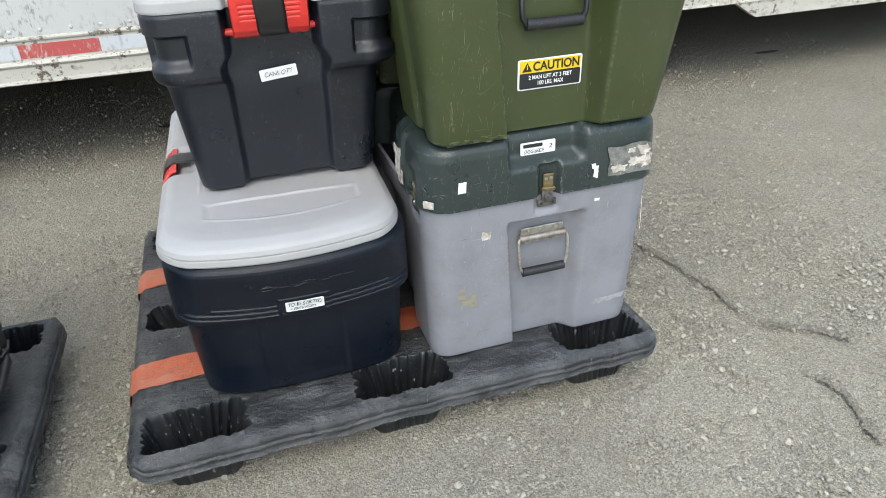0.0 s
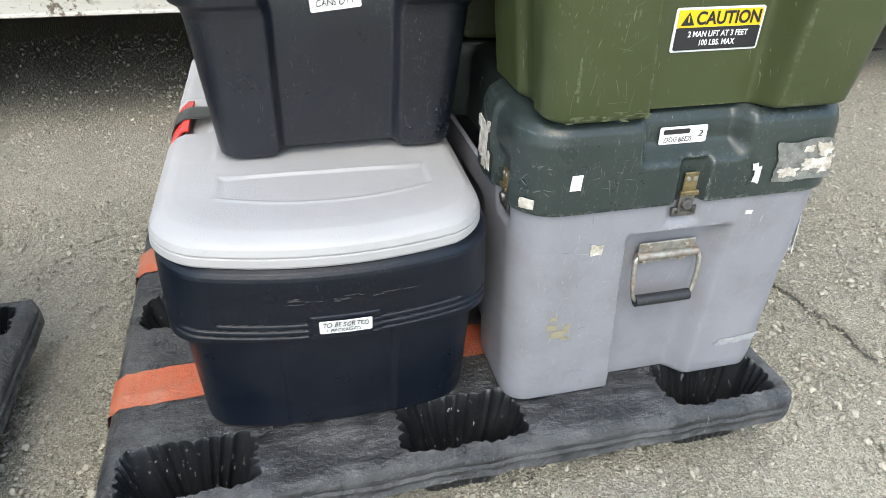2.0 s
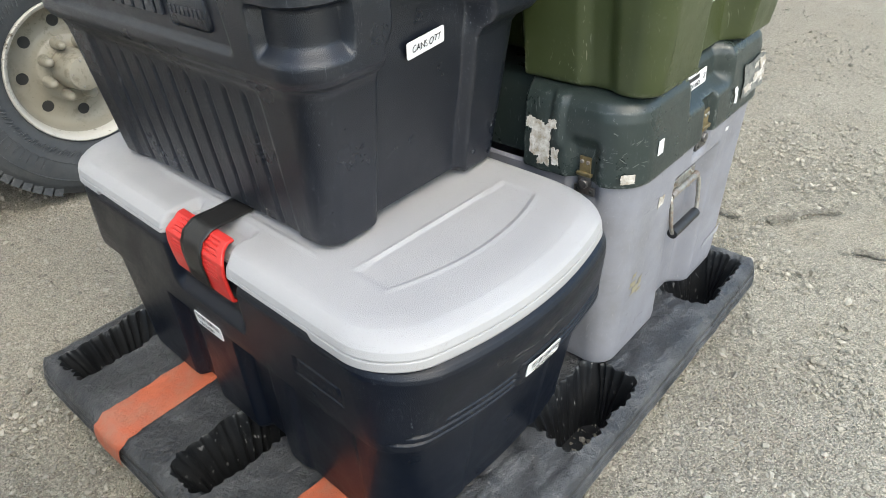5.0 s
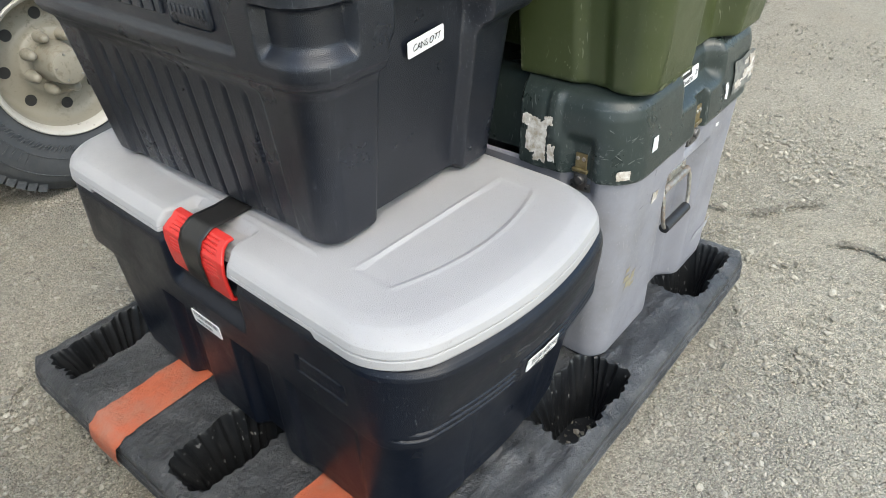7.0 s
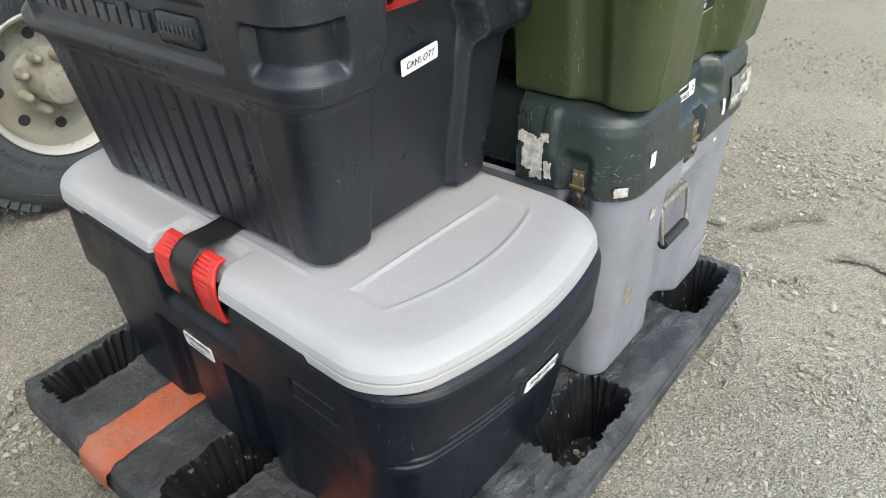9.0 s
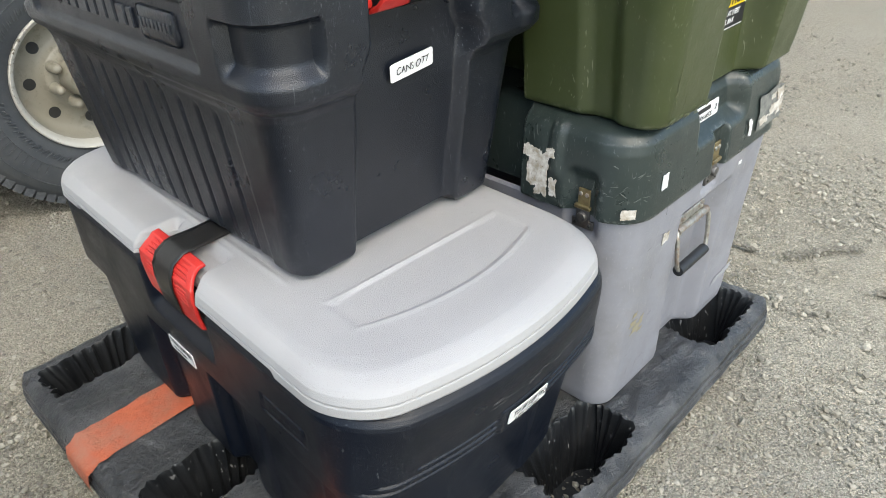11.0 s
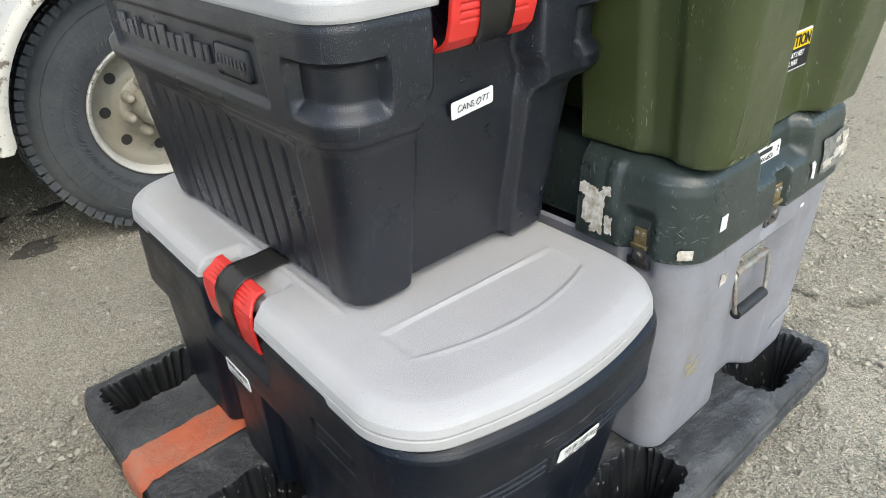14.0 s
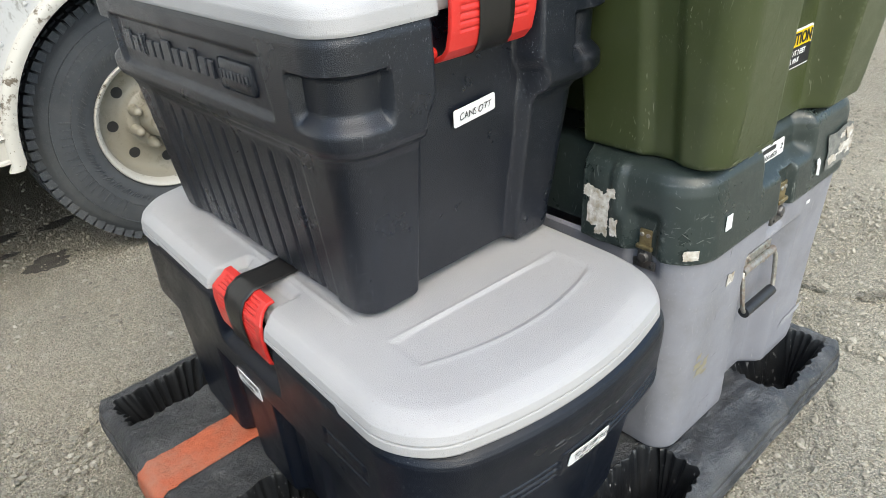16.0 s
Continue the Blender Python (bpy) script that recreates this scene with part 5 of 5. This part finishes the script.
def build_trailer():
    root = thing("box_trailer", (1.5, TY, 0.45), "white riveted box trailer with muddy rails and reflective tape", "trailer")
    x0, x1 = -7.0, 9.0
    # side profile: (z, out); out is towards the camera
    prof = [(0.440, 0.004), (0.438, 0.010), (0.441, 0.014), (0.447, 0.013), (0.451, 0.006), (0.500, 0.006), (0.504, 0.012), (0.511, 0.016), (0.519, 0.012), (0.523, 0.004), (0.592, 0.003), (0.596, 0.010), (0.602, 0.012), (0.608, 0.010), (0.611, 0.002)]
    for xa, xb in ((x0, WX - 0.455), (WX + 0.455, x1)):
        n = max(2, int((xb - xa) / 0.5))
        verts, faces = [], []
        for i in range(n + 1):
            x = xa + (xb - xa) * i / n
            verts += [(x, TY - o, z) for z, o in prof] + [(x, TY + 0.05, 0.611), (x, TY + 0.05, 0.440)]
        k = len(prof) + 2
        for i in range(n):
            faces += [(i * k + j, i * k + (j + 1) % k, (i + 1) * k + (j + 1) % k, (i + 1) * k + j) for j in range(k)]
        faces += [tuple(range(k)), tuple(n * k + j for j in range(k))]
        child(mesh_object("lower_rail", verts, faces, M["rail"], True, 30), root, "cream white steel lower rail spattered with mud")
    # wheel arch opening in the side panels
    arch_r = 0.455
    arch = [(WX + arch_r * math.cos(radians(a)), WZ + 0.03 + arch_r * math.sin(radians(a))) for a in range(180, -1, -5)]
    seams = [x0, -5.4, -4.2, -3.0, -1.75, -0.615, WX - arch_r, WX + arch_r, 2.1, 3.3, 4.5, 5.7, x1]
    for a, b in zip(seams, seams[1:]):
        bm = bmesh.new()
        if abs(a - (WX - arch_r)) < 1e-6:
            loop = [(x, z) for x, z in arch if z >= 0.611 - 1e-6]
            loop = [(a, 0.611)] + [(a, 3.1)] + [(b, 3.1)] + [(b, 0.611)] + loop[::-1]
        else:
            loop = [(a + 0.0015, 0.6115), (a + 0.0015, 3.1), (b - 0.0015, 3.1), (b - 0.0015, 0.6115)]
        f = bm.faces.new([bm.verts.new((x, TY - 0.001, z)) for x, z in loop])
        ex = bmesh.ops.extrude_face_region(bm, geom=[f])
        bmesh.ops.translate(bm, vec=(0, 0.03, 0), verts=[v for v in ex["geom"] if isinstance(v, bmesh.types.BMVert)])
        bmesh.ops.triangulate(bm, faces=bm.faces[:])
        part("side_panel", bm, M["trailer"], root, "white painted aluminium side panel", smooth=False)
    # flared lip round the arch
    bm = bmesh.new()
    rows = []
    lip = ((0.030, 0.000), (0.030, -0.012), (0.022, -0.022), (0.006, -0.026), (-0.006, -0.022), (-0.010, -0.008), (-0.010, 0.03))
    path = [(WX - arch_r - 0.012, 0.415, 180)] + [(x, z, a) for (x, z), a in zip(arch, range(180, -1, -5))] + [(WX + arch_r + 0.012, 0.415, 0)]
    for x, z, a in path:
        rows.append([bm.verts.new((x + r * math.cos(radians(a)), TY + o, z + r * math.sin(radians(a)))) for r, o in lip])
    for p, q in zip(rows, rows[1:]):
        for j in range(len(lip) - 1):
            bm.faces.new((p[j], p[j + 1], q[j + 1], q[j]))
    bm.faces.new(rows[0])
    bm.faces.new(rows[-1])
    part("wheel_arch_lip", bm, M["rail"], root, "cream flared wheel arch lip", sharp=50)
    # inner wheel box, floor and far side
    bm = bmesh.new()
    ring0 = [bm.verts.new((WX + (arch_r + 0.02) * math.cos(radians(a)), TY + 0.03, WZ + 0.03 + (arch_r + 0.02) * math.sin(radians(a)))) for a in range(180, -1, -10)]
    ring1 = [bm.verts.new((WX + (arch_r + 0.02) * math.cos(radians(a)), TY + 0.50, WZ + 0.03 + (arch_r + 0.02) * math.sin(radians(a)))) for a in range(180, -1, -10)]
    for i in range(len(ring0) - 1):
        bm.faces.new((ring0[i], ring0[i + 1], ring1[i + 1], ring1[i]))
    bm.faces.new(ring1)
    part("wheel_well", bm, M["dark"], root, "dark wheel well liner")
    part("floor_frame", block(x0, WX - 0.48, TY + 0.052, TY + 2.45, 0.46, 0.60, 0), M["dark"], root, "dark underside frame", smooth=False)
    part("floor_frame", block(WX + 0.48, x1, TY + 0.052, TY + 2.45, 0.46, 0.60, 0), M["dark"], root, "dark underside frame", smooth=False)
    part("floor_frame", block(WX - 0.479, WX + 0.479, TY + 0.51, TY + 2.45, 0.46, 0.60, 0), M["dark"], root, "dark underside frame", smooth=False)
    part("far_wall", block(x0, x1, TY + 2.46, TY + 2.50, 0.44, 3.1, 0), M["trailer"], root, smooth=False)
    # unseen panel added to keep daylight out from under the trailer
    part("far_skirt", block(x0, x1, TY + 2.465, TY + 2.495, 0.04, 0.438, 0), M["rail"], root, smooth=False)
    part("roof", block(x0, x1, TY - 0.002, TY + 2.5, 3.103, 3.15, 0.01, 2), M["trailer"], root)
    for xa in (x0, x1 - 0.03):
        part("end_wall", block(xa + 0.001, xa + 0.029, TY + 0.031, TY + 2.455, 0.605, 3.1, 0), M["trailer"], root, smooth=False)
    # dropped skirts at both ends of the rail
    for pts in ([(-0.885, 0.437), (-0.995, 0.322), (-2.6, 0.322), (-2.7, 0.437)], [(2.80, 0.437), (2.93, 0.362), (6.5, 0.362), (6.6, 0.437)]):
        bm = bmesh.new()
        f = bm.faces.new([bm.verts.new((x, TY - 0.006, z)) for x, z in pts])
        ex = bmesh.ops.extrude_face_region(bm, geom=[f])
        bmesh.ops.translate(bm, vec=(0, 0.04, 0), verts=[v for v in ex["geom"] if isinstance(v, bmesh.types.BMVert)])
        part("dropped_skirt", bm, M["rail"], root, "muddy cream skirt panel with slanted end", smooth=False)
    part("step_light", block(-1.25, -1.065, TY - 0.016, TY - 0.0065, 0.352, 0.382, 0.004, 2), M["trailer"], root, "small grey step lamp")
    # door frame of bare aluminium beside the panels
    for xa, xb, o in ((-0.965, -0.945, 0.012), (-0.944, -0.932, 0.020), (-0.995, -0.966, 0.006)):
        part("door_trim", block(xa, xb, TY - 0.003 - o, TY - 0.0015, 0.560, 3.0, 0.003, 1), M["alu"], root, "bare aluminium door trim")
    part("door_sill", block(-1.9, -0.996, TY - 0.020, TY - 0.0015, 0.545, 0.575, 0.004, 1), M["alu"], root, "bare aluminium door sill")
    # reflective tape: red and silver lengths
    x = -0.828 - 0.457 * 8
    while x < 8:
        for w, mat, lb in ((0.279, M["tape_red"], "faded red reflective tape"), (0.178, M["tape_white"], "silver reflective tape")):
            if not (x + w > WX - 0.47 and x < WX + 0.47) and x + w > -0.85:
                part("reflective_tape", block(x + 0.0005, x + w - 0.0005, TY - 0.0048, TY - 0.003, 0.531, 0.582, 0), mat, root, lb, smooth=False)
            x += w
    # rivets along the panel foot
    for i in range(40):
        x = -1.0 + i * 0.103
        if -0.99 < x < 4 and abs(x - WX) > 0.49:
            part("rivet", lathe([(0.0, 0.0075), (-0.003, 0.0062), (-0.0045, 0.003), (-0.0047, 0.0001)], (x, TY - 0.001, 0.630), "y", 12), M["trailer"], root)
    for a in range(100, 181, 14):
        rr = arch_r + 0.055
        part("rivet", lathe([(0.0, 0.0075), (-0.003, 0.0062), (-0.0045, 0.003), (-0.0047, 0.0001)], (WX + rr * math.cos(radians(a)), TY - 0.001, WZ + 0.03 + rr * math.sin(radians(a))), "y", 12), M["trailer"], root)
    return root


trailer = build_trailer()


def build_wheel():
    root = thing("truck_wheel", (WX, WY, 0.0), "cream steel wheel with dusty black winter tyre and chrome nuts", "wheel")
    c = (WX, WY, WZ)
    # tyre: offset is away from the camera
    prof = [(0.035, 0.226), (0.015, 0.232), (0.008, 0.240), (0.000, 0.262), (-0.010, 0.290), (-0.012, 0.318), (-0.008, 0.345), (0.000, 0.362), (0.006, 0.371), (0.012, 0.3735), (0.018, 0.385), (0.030, 0.393), (0.060, 0.396), (0.175, 0.396), (0.205, 0.393), (0.225, 0.372), (0.240, 0.32), (0.225, 0.25), (0.20, 0.226)]
    prof = [(o * 1.08 - 0.006, r if r < 0.24 else 0.24 + (r - 0.24) * 1.286) for o, r in prof]
    bm = lathe(prof, c, "y", 128)
    part("tyre", bm, M["tyre"], root, "dusty black tyre", sharp=60)
    # shoulder lugs and tread blocks
    bm = bmesh.new()
    for k in range(76):
        a = k * math.tau / 76
        if math.sin(a) < -0.90:
            continue
        for (o, r, sx, sy, sz, tw) in ((0.0265, 0.4275, 0.027, 0.036, 0.030, 0.10), (0.072, 0.4405, 0.026, 0.044, 0.012, -0.2), (0.124, 0.4405, 0.026, 0.046, 0.012, 0.2), (0.176, 0.4405, 0.026, 0.040, 0.012, -0.2)):
            m = Matrix.Translation(c) @ Matrix.Rotation(-a, 4, "Y") @ Matrix.Translation((r, o, 0)) @ Matrix.Rotation(tw, 4, "X") @ Matrix.Diagonal((sz, sy, sx, 1))
            bmesh.ops.create_cube(bm, size=1, matrix=m)
    part("tread", bm, M["tyre"], root, "blocky winter tread", smooth=False)
    # raised rings and marks on the sidewall
    for off, rad in ((-0.0165, 0.376), (-0.0190, 0.315)):
        part("sidewall_ring", lathe([(off + 0.004, rad - 0.003), (off - 0.0005, rad - 0.0012), (off - 0.0005, rad + 0.0012), (off + 0.004, rad + 0.003)], c, "y", 96), M["tyre"], root)
    def mark(a, r, w, h):
        m = Matrix.Translation(c) @ Matrix.Rotation(-a, 4, "Y") @ Matrix.Translation((r + 0.016, -0.0190, 0)) @ Matrix.Diagonal((h, 0.004, w, 1))
        b = bmesh.new()
        bmesh.ops.create_cube(b, size=1, matrix=m)
        part("sidewall_mark", b, M["tyre"], root, smooth=False)
    for k in range(12):
        mark(radians(150 - k * 3.2), 0.326, 0.009, 0.022)
    for k in range(5):
        mark(radians(256 + k * 3.4), 0.326, 0.012, 0.024)
    for k in range(16):
        mark(radians(165 + k * 4.2), 0.318, 0.004, 0.036)
    bm = bmesh.new()
    for k in range(150):
        a = k * math.tau / 150
        m = Matrix.Translation(c) @ Matrix.Rotation(-a, 4, "Y") @ Matrix.Translation((0.283 + 0.004 * (k % 3), -0.0128, 0)) @ Matrix.Rotation(0.5, 4, "Y") @ Matrix.Diagonal((0.030, 0.004, 0.003, 1))
        bmesh.ops.create_cube(bm, size=1, matrix=m)
    part("sidewall_ribs", bm, M["tyre"], root, smooth=False)
    # rim with its well, and the disc with eight painted hand holes
    rim = [(0.030, 0.214), (0.004, 0.222), (-0.004, 0.229), (-0.007, 0.235), (-0.004, 0.2385), (0.004, 0.239), (0.012, 0.236)]
    part("rim", lathe(rim, c, "y", 96), M["rail"], root, "cream painted steel rim")
    bm = bmesh.new()
    n, holes, hr, hc = 192, 8, 0.0165, 0.155
    dish = [(0.030, 0.216), (0.062, 0.208), (0.078, 0.198), (0.086, 0.186), (0.090, 0.175), (0.091, 0.155), (0.090, 0.135), (0.085, 0.122), (0.072, 0.113), (0.064, 0.106), (0.064, 0.060)]
    rows = []
    for off, rad in dish:
        rows.append([bm.verts.new((c[0] + rad * math.cos(k * math.tau / n), c[1] + off, c[2] + rad * math.sin(k * math.tau / n))) for k in range(n)])
    for a, b in zip(rows, rows[1:]):
        for k in range(n):
            bm.faces.new((a[k], a[(k + 1) % n], b[(k + 1) % n], b[k]))
    part("disc", bm, M["rim"], root, "grimy cream wheel disc", sharp=60)
    # flat dark discs paint the shade of open holes; the dish is uncut
    for k in range(holes):
        a = radians(k * 45)
        hx, hz = c[0] + hc * math.cos(a), c[2] + hc * math.sin(a)
        part("hand_hole", lathe([(0.0885, hr + 0.003), (0.0893, hr + 0.0005), (0.0893, hr - 0.0002), (0.0888, 0.0001)], (hx, c[1], hz), "y", 28), M["dark"], root, "dark disc painted as the shade of a hand hole")
    for k in range(8):
        a = radians(15 + k * 45)
        at = (c[0] + 0.092 * math.cos(a), c[1], c[2] + 0.092 * math.sin(a))
        prof = [(0.064, 0.0205), (0.058, 0.0200), (0.052, 0.0175), (0.030, 0.0165), (0.022, 0.0150), (0.014, 0.0105), (0.010, 0.004), (0.0098, 0.0001)]
        part("wheel_nut", lathe(prof, at, "y", 18), M["rim"], root, "cream capped wheel nut")
    hub = part("hub", lathe([(0.064, 0.070), (0.040, 0.066), (0.010, 0.063), (-0.020, 0.061), (-0.030, 0.058), (-0.034, 0.0555)], c, "y", 64), M["rim"], root, "cream steel hub")
    part("hub_cap", lathe([(-0.033, 0.0558), (-0.0365, 0.0550), (-0.0375, 0.053), (-0.0375, 0.0001)], c, "y", 48), M["rim"], hub, "flat painted hub cap")
    for k in range(5):
        a = radians(100 + k * 72)
        part("hub_screw", lathe([(-0.0375, 0.0045), (-0.0395, 0.004), (-0.0405, 0.0001)], (c[0] + 0.045 * math.cos(a), c[1], c[2] + 0.045 * math.sin(a)), "y", 10), M["steel"], hub)
    # down to the size of a 17.5 inch rim, the tyre flattened where it stands
    small = Matrix.Translation(c) @ Matrix.Diagonal((0.935, 1, 0.935, 1)) @ Matrix.Translation([-v for v in c])
    for ob in root.children_recursive:
        ob.data.transform(small)
        for v in ob.data.vertices:
            v.co.z = max(v.co.z, 0.001)
    return root


build_wheel()
